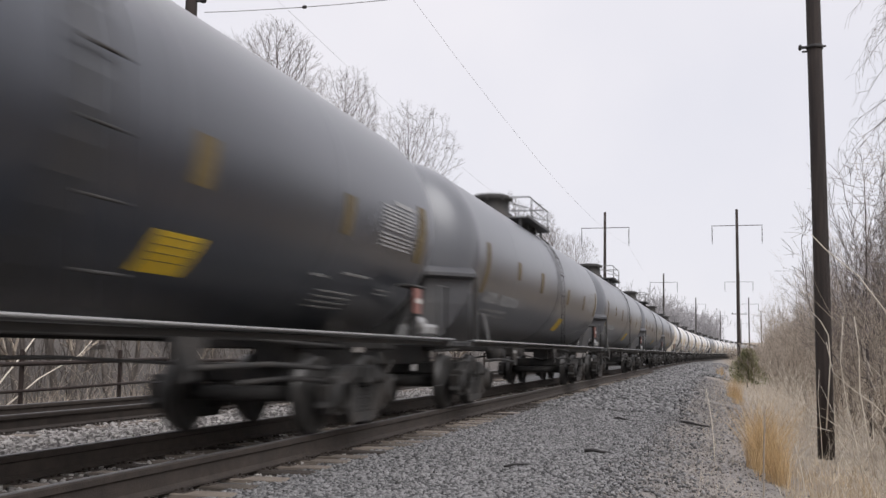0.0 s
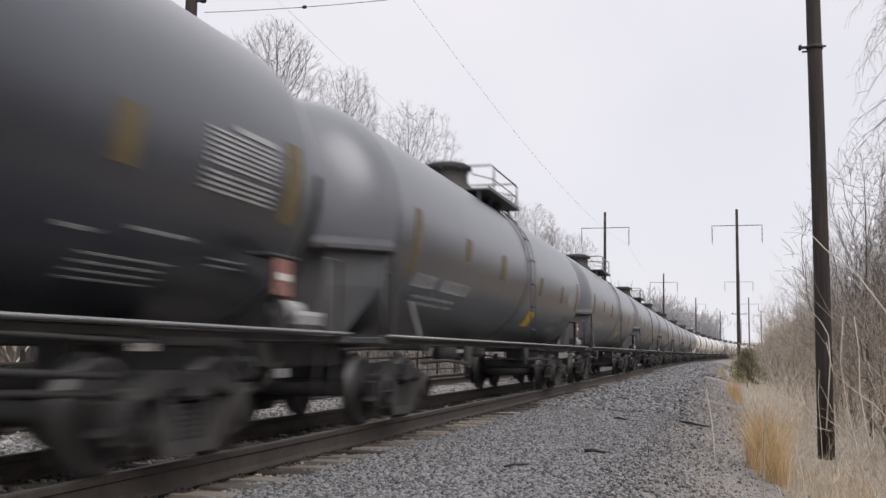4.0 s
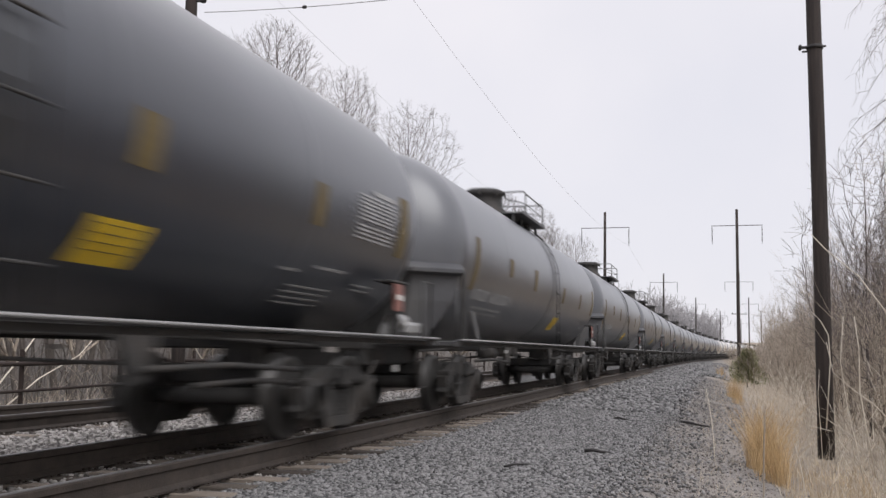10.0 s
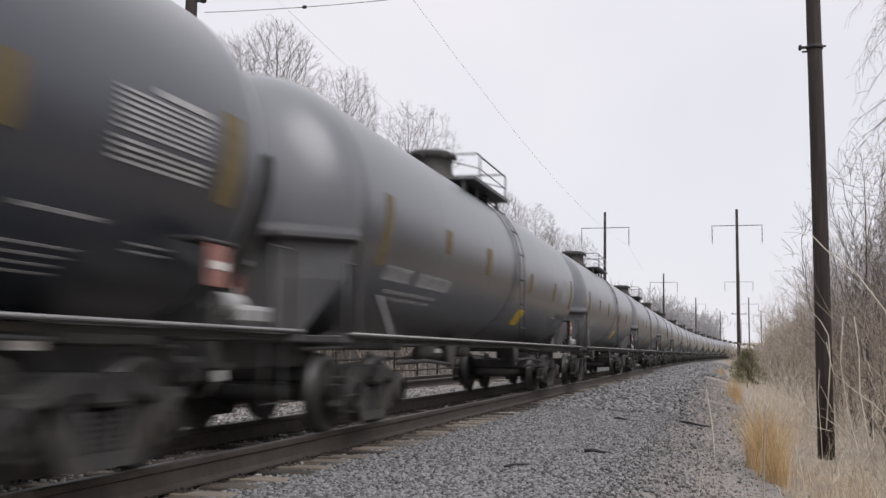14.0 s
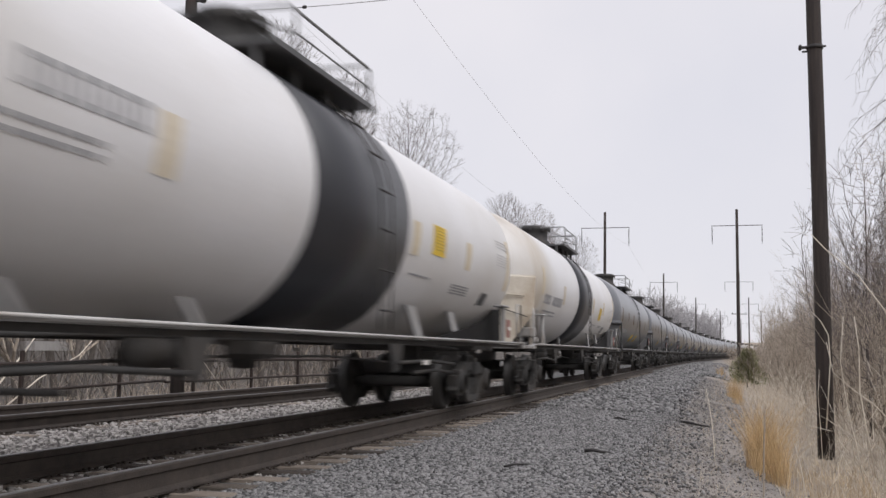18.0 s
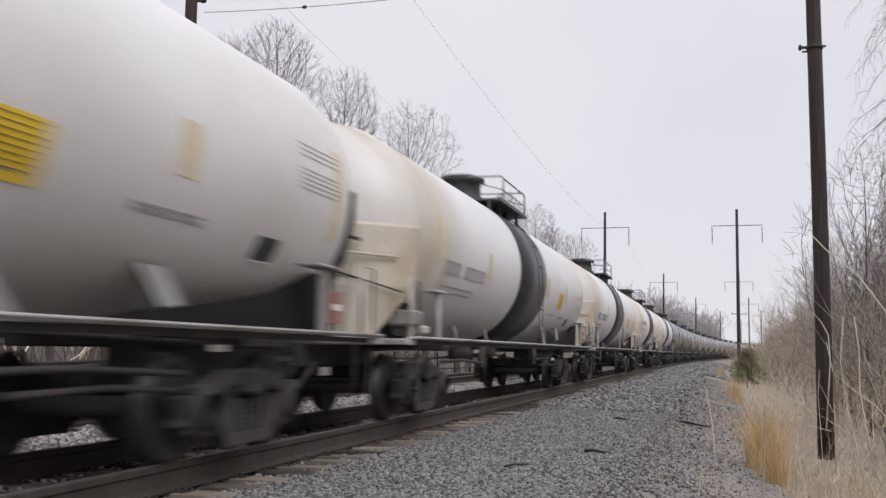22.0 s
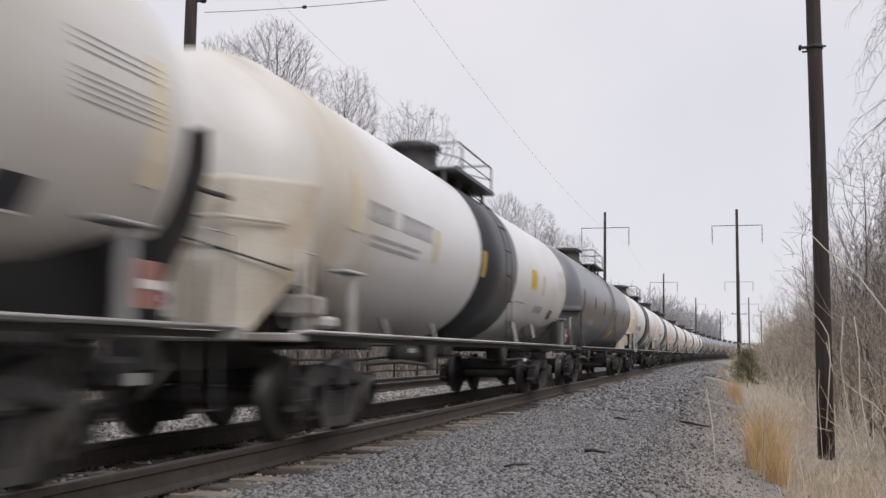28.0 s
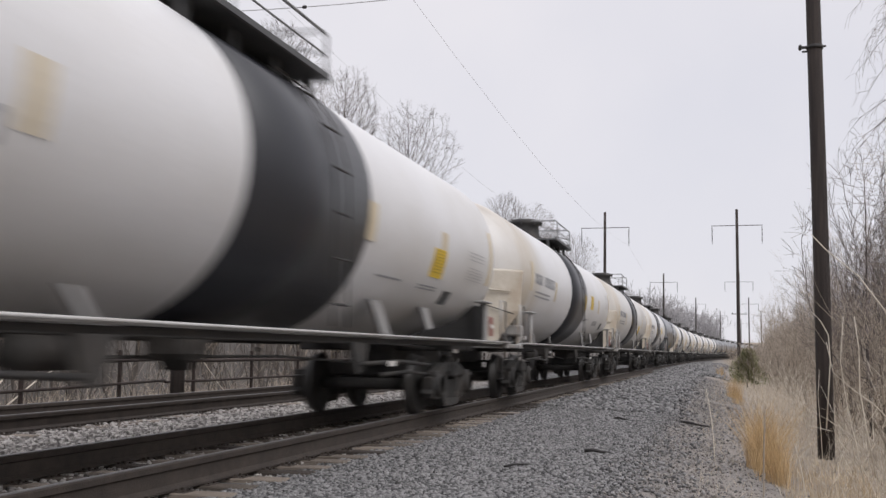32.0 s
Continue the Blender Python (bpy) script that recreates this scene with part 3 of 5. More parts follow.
def segs_mesh(name, segs, mat, sides=3, least=0.0):
    """All segments as thin open prisms in one mesh."""
    k = len(segs)
    p = np.array([s[0][:] for s in segs])
    q = np.array([s[1][:] for s in segs])
    r0 = np.maximum(np.array([s[2] for s in segs]), least)
    r1 = np.maximum(np.array([s[3] for s in segs]), least)
    d = q - p
    d /= np.linalg.norm(d, axis=1, keepdims=True) + 1e-9
    ref = np.where(np.abs(d[:, 2:3]) > 0.8, np.array([[1.0, 0, 0]]), np.array([[0, 0, 1.0]]))
    u = np.cross(d, ref)
    u /= np.linalg.norm(u, axis=1, keepdims=True)
    w = np.cross(d, u)
    vs = np.zeros((k, 2 * sides, 3))
    for i in range(sides):
        a = 2 * math.pi * i / sides
        o = u * math.cos(a) + w * math.sin(a)
        vs[:, i] = p + o * r0[:, None]
        vs[:, sides + i] = q + o * r1[:, None]
    face = np.array([[i, (i + 1) % sides, sides + (i + 1) % sides, sides + i] for i in range(sides)])
    fs = (np.arange(k)[:, None, None] * 2 * sides + face[None]).ravel()
    return stuff_mesh(name, vs.reshape(-1, 3), fs, np.full(k * sides, 4), mat, smooth=True)


def bare_tree(seed, height, trunk_r, spread, twigs, label, group, mat=BARK, twigmat=TWIG, least=0.006, clear=0.25, category="tree", name="bare_tree", slim=1.0, crook=0.22):
    rnd = random.Random(seed)
    segs = grow(rnd, height, trunk_r, spread, len(twigs), twigs, 0.12, clear, crook)
    k = height / max(s[1].z for s in segs)
    fit = Matrix.Diagonal((k * slim, k * slim, k))
    segs = [(fit @ s[0], fit @ s[1], s[2], s[3], s[4]) for s in segs]
    th = thing(name, label, category, group)
    part("trunk", segs_mesh("trunk", [s for s in segs if s[4] == 0], mat, 8), mat, th)
    part("crown", segs_mesh("crown", [s for s in segs if s[4] > 0], twigmat, 3, least), twigmat, th)
    return th


def forked_tree(seed, height, trunk_r, label, group, crown=(2.1, 3.4), name="bare_tree", least=0.0042):
    """A bare tree grown towards points strewn through a rounded crown: limbs fork as they near them, and end in fine twigs."""
    rng = np.random.default_rng(seed)
    rx, rz = crown
    pts = rng.normal(size=(2200, 3))
    pts = pts / np.linalg.norm(pts, axis=1, keepdims=True) * rng.random((2200, 1)) ** 0.45
    pts[:, 2] = np.where(pts[:, 2] < 0, pts[:, 2] * 0.8, pts[:, 2])
    bumps = 1 + 0.22 * np.sin(3 * np.arctan2(pts[:, 1], pts[:, 0]) + seed) * (1 - pts[:, 2:3].ravel() ** 2)
    pts = pts * np.array([[rx, rx, rz]]) * bumps[:, None] + np.array([[0, 0, height - rz]])
    fork = height - 1.75 * rz
    nodes = [np.array([0.04 * math.sin(i * 0.9 + seed), 0.05 * math.sin(i * 0.7), -0.2 + (fork + 0.2) * i / 14]) for i in range(15)]
    parent = [-1] + list(range(14))
    step = 0.2
    for turn in range(90):
        if not len(pts):
            break
        arr = np.array(nodes)
        d = np.linalg.norm(pts[:, None] - arr[None], axis=2)
        near = d.argmin(1)
        space = d.min(1)
        pull = {}
        for p, k, q in zip(pts, near, space):
            if q < 3.0:
                pull.setdefault(int(k), []).append((p - arr[k]) / q)
        for k, ways in pull.items():
            way = np.sum(ways, axis=0) + rng.normal(size=3) * 0.12 + np.array([0, 0, 0.3])
            nodes.append(nodes[k] + way / np.linalg.norm(way) * step)
            parent.append(k)
        d = np.linalg.norm(pts[:, None] - np.array(nodes[len(arr):])[None], axis=2).min(1)
        pts = pts[d > 0.25]
    load = [0.0] * len(nodes)
    for k in range(len(nodes) - 1, 0, -1):
        load[k] = load[k] or 1.0
        load[parent[k]] += load[k]
    width = lambda k: max(trunk_r * (max(load[k], 1.0) / load[0]) ** 0.5, 0.0035)
    trunk, limbs = [], []
    for k in range(1, len(nodes)):
        g = (Vector(nodes[parent[k]]), Vector(nodes[k]), width(parent[k]) if k < 15 else min(width(parent[k]), width(k) * 1.3), width(k), 1)
        (trunk if k < 15 else limbs).append(g)
        if load[k] <= 4:
            for i in range(2):
                way = (Vector(nodes[k]) - Vector(nodes[parent[k]])).normalized() + Vector(rng.normal(size=3)) * 0.35 + Vector((nodes[k][0] * 0.25, nodes[k][1] * 0.25, 0.45))
                e = Vector(nodes[k]) + way.normalized() * rng.uniform(0.2, 0.5)
                limbs.append((Vector(nodes[k]), e, 0.004, 0.003, 1))
    th = thing(name, label, "tree", group)
    part("trunk", segs_mesh("trunk", trunk, BARK, 8), BARK, th)
    part("crown", segs_mesh("crown", limbs, TREETWIG, 3, least), TREETWIG, th)
    return th


def plant(proto, x, y, turn, used):
    """Sets the first one down, copies it after that."""
    m = pose(x, y, ground_z(x, y), 0, 0, turn)
    if proto.name in used:
        return copy_thing(proto, m)
    used.add(proto.name)
    proto.matrix_basis = m
    return proto


def drooping_tree(x, y, h):
    """A slender tree whose long fine branches arch out and hang down."""
    rnd = random.Random(121)
    th = thing("bare_tree", "bare tree with fine drooping twigs", "tree", "thicket trees", m=Matrix.Translation((x, y, ground_z(x, y))))
    part("trunk", Mesh().tube([(0.1 * math.sin(q * 5), 0.08 * math.sin(q * 4), q * h - 0.2) for q in (0, 0.2, 0.4, 0.6, 0.8, 1.0)], [0.09, 0.075, 0.06, 0.045, 0.03, 0.012], 8), BARK, th)
    segs = []
    for i in range(64):
        a = rnd.uniform(0, 6.283)
        z0, reach = rnd.uniform(0.5, 0.98) * h, rnd.uniform(0.9, 2.0)
        p = Vector((0, 0, z0))
        for k in range(1, 9):
            q = k / 8
            e = Vector((math.cos(a) * reach * q + rnd.uniform(-0.05, 0.05), math.sin(a) * reach * q + rnd.uniform(-0.05, 0.05), z0 + 1.3 * q - 2.1 * q * q))
            segs.append((p.copy(), e.copy(), 0.012 * (1.1 - q) + 0.002, 0.012 * (1 - q) + 0.002, 1))
            for j in range(3 if q > 0.3 else 1):
                t = (e - p).normalized() * 0.5 + Vector((rnd.uniform(-1, 1), rnd.uniform(-1, 1), rnd.uniform(-1.1, 0.3)))
                f = e + t.normalized() * rnd.uniform(0.12, 0.3)
                g = f + Vector((t.x * 0.08, t.y * 0.08, -rnd.uniform(0.08, 0.3)))
                segs += [(e.copy(), f, 0.003, 0.0025, 1), (f, g, 0.0025, 0.002, 1)]
            p = e
    part("crown", segs_mesh("crown", segs, TREETWIG, 3, 0.0018), TREETWIG, th)


def build_woods():
    rnd = random.Random(21)
    used = set()
    spots = ((-21.0, 47.6, 17.3, (2.3, 2.9)), (-21.0, 57.4, 17.5, (2.3, 3.2)), (-21.0, 71.2, 18.6, (3.2, 4.2)))
    tall = [forked_tree(30 + i, top - ground_z(x, y), 0.13, "tall bare grey-brown deciduous tree in early spring", "trees behind the far track", crown) for i, (x, y, top, crown) in enumerate(spots)]
    for i, (x, y) in enumerate([p[:2] for p in spots] + [(-22.0, 44.0), (-21.6, 81.0), (-21.0, 106), (-21, 124), (-21, 138), (-20.5, 158)]):
        m = pose(0, 0, (-2.3, -3.4)[i - 3] if i in (3, 4) else 0)
        plant(tall[(0, 1, 2, 1, 1, 0, 2, 1, 2)[i]], x, y, 47 * i, used).matrix_basis @= m
    thin = [bare_tree(50 + i, h, 0.11, 0.8, (7, 5, 4), "thin bare sapling among leaf litter on the bank", "saplings on the bank", least=0.006, name="sapling") for i, h in enumerate((6.0, 5.0, 7.0))]
    for i in range(70):
        y = rnd.uniform(10, 75)
        plant(rnd.choice(thin), rnd.uniform(-22, -14.4), y, rnd.uniform(0, 360), used)
    # right-hand thicket
    bush = [bare_tree(70 + i, h, 0.06, 1.0, (12, 7, 6), "bare tangled grey-brown thicket tree", "thicket trees", least=0.0032, clear=0.05, mat=TWIG, twigmat=MIDTWIG, name="thicket_tree") for i, h in enumerate((8.0, 7.0, 9.0))]
    for i in range(52):
        y = 24 + 190 * (i / 52) ** 1.3 + rnd.uniform(-2, 2)
        plant(rnd.choice(bush), line_x(rnd.uniform(5.2, 10.5), y), y, rnd.uniform(0, 360), used)
    mid = [bare_tree(80 + i, h, 0.035, 1.1, (9, 7, 6), "tangled leafless shrub with grey-brown branches", "thicket shrubs", least=0.004, clear=0.03, mat=TWIG, twigmat=MIDTWIG, category="bush", name="shrub") for i, h in enumerate((4.2, 3.4, 4.8))]
    for i in range(46):
        y = 15 + 90 * (i / 46) ** 1.5 + rnd.uniform(-1, 1)
        plant(rnd.choice(mid), line_x(rnd.uniform(3.0, 7.5), y), y, rnd.uniform(0, 360), used)
    low = [bare_tree(90 + i, h, 0.022, 1.1, (8, 6, 5), "low tangled bush of brown bare stems", "roadside bushes", least=0.0035, clear=0.02, mat=MIDTWIG, twigmat=MIDTWIG, category="bush", name="bush") for i, h in enumerate((2.6, 2.1, 3.0))]
    for i in range(80):
        y = 13 + 150 * (i / 80) ** 1.6 + rnd.uniform(-1, 1)
        plant(rnd.choice(low), line_x(rnd.uniform(2.6 if y > 22 else 3.4, 5.6), y), y, rnd.uniform(0, 360), used)
    for i in range(60):
        y = 55 + 150 * rnd.random() ** 1.2
        plant(rnd.choice(low), line_x(rnd.uniform(0.9, 4.5), y), y, rnd.uniform(0, 360), used)
    # unseen thicket trees, added beside and behind the camera to darken the tanks' reflections
    for i in range(70):
        y = -34 + 55 * i / 70 + rnd.uniform(-1, 1)
        plant(rnd.choice(bush), rnd.uniform(5.5, 12.5), y, rnd.uniform(0, 360), used)
    slender = [forked_tree(130 + i, h, 0.05, "slender bare thicket tree with fine forking grey branches", "thicket trees", crown, "thicket_tree", 0.0032) for i, (h, crown) in enumerate(((6.6, (1.5, 3.0)), (5.6, (1.3, 2.6))))]
    for i, (x, y) in enumerate([(3.3, 26), (4.3, 27.5), (5.3, 29), (4.0, 36), (5.6, 34), (4.6, 45), (6.0, 41)]):
        plant(slender[i % 2], x, y, 70 * i, used)
    drooping_tree(4.3, 22.5, 10.5)


build_woods()


def build_far_woods():
    """Far woods that close the view on both sides, with distance haze in their colour."""
    rnd = random.Random(5)
    segs = []
    proto = [grow(random.Random(200 + i), h, 0.12, 0.9, 3, (5, 4, 3)) for i, h in enumerate((12, 10.5, 13, 11))]
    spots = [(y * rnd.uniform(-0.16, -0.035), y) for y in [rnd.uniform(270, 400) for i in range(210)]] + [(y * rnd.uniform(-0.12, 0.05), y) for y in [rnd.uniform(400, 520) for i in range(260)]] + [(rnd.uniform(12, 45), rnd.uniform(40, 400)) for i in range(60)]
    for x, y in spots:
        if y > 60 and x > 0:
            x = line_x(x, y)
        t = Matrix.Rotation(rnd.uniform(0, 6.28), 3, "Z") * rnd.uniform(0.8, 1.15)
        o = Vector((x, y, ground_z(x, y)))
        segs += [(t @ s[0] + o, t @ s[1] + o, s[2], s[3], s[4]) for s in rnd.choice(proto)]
    return tagged(new("far_woods", segs_mesh("far_woods", segs, FARTWIG, 3, 0.045)), "bare grey-brown far woods with haze put into their colour", "woods", kind="stuff")


build_far_woods()


def blades(name, n, place, height, width, lean, mat, seed, label, category):
    """Many bent grass blades in one mesh: place(rng) gives x, y."""
    rng = np.random.default_rng(seed)
    xy = np.array([place(rng) for i in range(n)])
    z = np.array([ground_z(a, b) for a, b in xy]) - 0.02
    h = height * rng.uniform(0.45, 1.1, n)
    az = rng.uniform(0, 2 * math.pi, n)
    ln = lean * rng.uniform(0.1, 1.0, n) * h
    w = width * rng.uniform(0.6, 1.3, n)
    face = rng.uniform(0, math.pi, n)
    vs = np.zeros((n, 7, 3))
    for i, (q, ww) in enumerate(((0, 1.0), (0.4, 0.8), (0.75, 0.5), (1.0, 0))):
        cx = xy[:, 0] + np.cos(az) * ln * q * q
        cy = xy[:, 1] + np.sin(az) * ln * q * q
        cz = z + h * q * (1 - 0.15 * q * lean)
        dx, dy = np.cos(face) * w * ww / 2, np.sin(face) * w * ww / 2
        if i < 3:
            vs[:, 2 * i] = np.stack([cx - dx, cy - dy, cz], 1)
            vs[:, 2 * i + 1] = np.stack([cx + dx, cy + dy, cz], 1)
        else:
            vs[:, 6] = np.stack([cx, cy, cz], 1)
    f = np.array([0, 1, 3, 2, 2, 3, 5, 4, 4, 5, 6])
    fs = (np.arange(n)[:, None] * 7 + f[None]).ravel()
    return tagged(new(name, stuff_mesh(name, vs.reshape(-1, 3), fs, np.tile([4, 4, 3], n), mat)), label, category, kind="stuff")


def in_strip(x0, x1, y0, y1, p=1.6):
    def place(rng):
        y = y0 + (y1 - y0) * rng.random() ** p
        return line_x(x0 + (x1 - x0) * rng.random(), y), y
    return place


def in_clump(cx, cy, r):
    def place(rng):
        a, q = rng.random() * 6.283, r * rng.random() ** 0.7
        return cx + q * math.cos(a), cy + q * math.sin(a) * 1.6
    return place


def stems(name, n, place, height, radius, mat, seed, label, category, lean=0.35, parts=4):
    """Thin upright or arching stems with a few side shoots, all in one mesh."""
    rng = random.Random(seed)
    nprng = np.random.default_rng(seed)
    segs = []
    for i in range(n):
        x, y = place(nprng)
        p = Vector((x, y, ground_z(x, y) - 0.05))
        h = height * rng.uniform(0.4, 1.1)
        d = Vector((rng.uniform(-lean, lean), rng.uniform(-lean, lean), 1)).normalized()
        bend = Vector((rng.uniform(-1, 1), rng.uniform(-1, 1), -0.35)) * lean * 0.5
        r = radius * rng.uniform(0.6, 1.3)
        for k in range(parts):
            q = p + d * (h / parts)
            segs.append((p.copy(), q.copy(), r * (1 - 0.8 * k / parts), r * (1 - 0.8 * (k + 1) / parts), 1))
            if k and rng.random() < 0.7:
                e = (d + Vector((rng.uniform(-1, 1), rng.uniform(-1, 1), rng.uniform(-0.1, 0.6))) * 0.9).normalized()
                segs.append((q.copy(), q + e * h * rng.uniform(0.12, 0.3), r * 0.5, r * 0.2, 1))
            p, d = q, (d + bend * (k + 1) / parts).normalized()
    return tagged(new(name, segs_mesh(name, segs, mat, 3)), label, category, kind="stuff")


stems("undergrowth", 800, lambda rng: (-14.4 - 9 * rng.random() ** 1.3, 8 + 62 * rng.random() ** 1.2), 3.2, 0.022, BARK, 61, "grey-brown undergrowth crowding the bank behind the fence", "undergrowth", 0.55)
stems("bank_briars", 500, lambda rng: (-13.6 - 2.5 * rng.random(), 8 + 50 * rng.random()), 1.7, 0.008, MIDTWIG, 62, "pale dry briars along the fence", "briars", 0.7, 6)
stems("thicket_stems", 620, in_strip(2.1, 7.0, 11.5, 90, 1.6), 2.2, 0.009, PALETWIG, 63, "pale tangled stems of the roadside thicket", "thicket", 0.85, 7)
stems("thicket_canes", 1500, in_strip(2.8, 9.0, 13, 160, 1.5), 3.4, 0.010, TWIG, 64, "brown bare canes of the roadside thicket", "thicket", 0.5, 6)
stems("verge_weeds", 1000, in_strip(0.8, 3.4, 10, 110, 1.3), 0.7, 0.005, PALETWIG, 65, "thin dry weed stalks on the verge", "weeds", 0.5, 5)


def weed_stalk(x, y, h, r, mat, lean, label):
    z = ground_z(x, y)
    pts = [(x + lean * q * q, y, z - 0.03 + h * q) for q in (0, 0.2, 0.4, 0.6, 0.8, 1.0)]
    th = thing("weed_stalk", label, "weed", "weed stalks", m=None)
    part("stem", Mesh().tube(pts, [r, r, r * 0.9, r * 0.9, r * 0.8, r * 0.5], 6), mat, th)
    rnd = random.Random(int(x * 100))
    head = [(Vector(pts[-1]) - Vector((0, 0, 0.3 * h * rnd.random())), Vector(pts[-1]) + Vector((rnd.uniform(-0.03, 0.03), rnd.uniform(-0.03, 0.03), rnd.uniform(-0.3, 0.02) * h)), r * 0.3, r * 0.2, 1) for i in range(9)]
    part("seed_head", segs_mesh("seed_head", head, mat, 3), mat, th)


weed_stalk(0.41, 11.3, 1.08, 0.009, TWIG, 0.03, "dark dead weed stalk standing in golden grass")
weed_stalk(-0.08, 14.9, 1.0, 0.007, PALETWIG, -0.10, "thin pale weed stalk beside the gravel path")
weed_stalk(0.9, 12.4, 0.8, 0.006, PALETWIG, -0.12, "thin pale weed stalk beside the gravel path")


def leaning_branch(pts, r, label):
    tagged(part("dead_branch", Mesh().tube(pts, [r * (1 - 0.7 * i / len(pts)) for i in range(len(pts))], 6), PALETWIG), label, "branch", "pale dead branches")


leaning_branch([(-13.55, 17.3, -0.4), (-13.5, 17.9, 0.35), (-13.45, 18.5, 0.9), (-13.5, 19.2, 1.5), (-13.6, 19.9, 2.2)], 0.024, "pale dead branch leaning against the fence")
leaning_branch([(-13.6, 17.5, -0.4), (-13.6, 17.7, 0.5), (-13.7, 18.1, 1.2), (-13.7, 18.2, 2.1)], 0.016, "pale dead branch leaning against the fence")
leaning_branch([(-14.2, 18.6, -0.4), (-14.1, 20.0, 0.4), (-14.0, 21.3, 0.9), (-14.1, 22.5, 1.6)], 0.018, "pale dead branch lying on the bank")
leaning_branch([(-14.0, 26.0, 1.7), (-13.9, 27.0, 0.8), (-13.9, 28.2, 0.0), (-13.9, 29.0, -0.35)], 0.018, "pale dead branch lying on the bank")
leaning_branch([(2.8, 18.0, 1.0), (2.54, 18.0, 1.79), (2.17, 18.0, 2.33), (1.69, 18.0, 2.76), (1.46, 18.0, 3.02)], 0.014, "pale bare branch arching out of the thicket")
leaning_branch([(2.08, 16.0, -0.61), (1.96, 16.0, 0.14), (1.9, 16.0, 0.59), (1.9, 16.0, 1.18), (1.85, 16.0, 1.63)], 0.012, "pale upright stem at the thicket edge")
leaning_branch([(1.58, 17.5, -0.05), (1.66, 17.5, 0.98), (1.64, 17.5, 1.4), (1.53, 17.5, 1.61), (1.4, 17.5, 1.75)], 0.010, "pale bare branch arching out of the thicket")
leaning_branch([(2.54, 17.0, 0.01), (2.2, 17.0, 0.37), (1.93, 17.0, 0.57), (1.65, 17.0, 0.82), (1.56, 17.0, 1.28)], 0.010, "pale bare branch arching out of the thicket")
leaning_branch([(1.81, 15.0, -0.61), (1.72, 15.0, -0.1), (1.62, 15.0, 0.41), (1.55, 15.0, 1.0), (1.6, 15.0, 1.6)], 0.009, "pale upright stem at the thicket edge")
leaning_branch([(1.57, 18.0, -0.88), (1.54, 18.0, -0.09), (1.51, 18.0, 0.44), (1.54, 18.0, 0.85)], 0.006, "pale thin stem beside the tarred pole")
gx = line_x(RIGHT_POLES, 168.0)
build_wire("guy_wire", [(gx, 168.0, 9.2), (gx + 2.4, 168.0, 4.6), (gx + 5.2, 168.0, -0.3)], 0.02, "dark guy wire staying a line pole")


def evergreen(x, y, h):
    th = thing("evergreen_bush", "small dull green evergreen bush among brown weeds", "bush", m=Matrix.Translation((x, y, ground_z(x, y))))
    rnd = random.Random(77)
    part("trunk", Mesh().tube([(0, 0, -0.1), (0.02, 0, h * 0.5), (0, 0, h * 0.95)], [0.05, 0.03, 0.01], 7), BARK, th)
    segs = []
    for i in range(2600):
        q = rnd.random() ** 0.8
        a = rnd.uniform(0, 6.283)
        rr = 0.62 * (1.35 * (1 - q) + 0.3) * rnd.uniform(0.3, 1.15) * (1 + 0.35 * math.sin(a * 3 + q * 9))
        p = Vector((math.cos(a) * rr, math.sin(a) * rr, 0.15 + q * h * 0.95))
        segs.append((p, p + Vector((math.cos(a) * 0.12, math.sin(a) * 0.12, rnd.uniform(0.02, 0.2))), 0.02, 0.004, 1))
    part("foliage", segs_mesh("foliage", segs, NEEDLE, 3), NEEDLE, th)


evergreen(1.5, 62, 2.0)

blades("dry_grass", 10000, in_strip(1.1, 6.5, 8, 70), 0.22, 0.0085, 1.3, GRASS, 1, "dry tan winter grass along the line", "grass")
blades("sparse_grass", 2600, in_strip(-0.3, 1.2, 7, 90, 1.1), 0.18, 0.005, 1.0, GRASS, 2, "sparse flattened dry grass on the dirt", "grass")
blades("bank_grass", 5000, in_strip(-17, -12.8, 8, 45), 0.5, 0.008, 0.8, GRASS, 3, "dry grass at the foot of the bank", "grass")
for i, (cx, cy, r, h, n) in enumerate([(0.56, 15.6, 0.22, 1.2, 560), (0.72, 14.4, 0.16, 0.95, 220), (0.52, 40.5, 0.28, 0.95, 450), (0.56, 36.0, 0.2, 0.55, 140), (0.08, 74, 0.36, 0.9, 260)]):
    blades("broomsedge", n, in_clump(cx, cy, r), h, 0.0045, 0.65, ORANGE, 10 + i, "golden clump of tall dry grass at the path's edge", "grass")
blades("straw_tufts", 1000, in_strip(0.7, 2.0, 11.0, 17, 1.0), 0.45, 0.0045, 0.9, STRAW, 21, "loose straw-coloured tufts along the path's edge", "grass")
blades("golden_blades", 500, in_strip(0.42, 0.85, 14.0, 18.5, 1.0), 1.0, 0.0045, 0.8, ORANGE, 22, "golden dry blades along the path's edge", "grass")


# ---- the tank cars: local y forward, +x towards the path, z = 0 at the rail top ----
TANK_R, TANK_Z, BARREL = 1.43, 2.47, 8.19


def tank_profile(r, half, depth, n=9):
    pts = [(-half - depth * math.cos(math.pi / 2 * i / n), max(r * math.sin(math.pi / 2 * i / n), 0.002)) for i in range(n + 1)]
    return pts


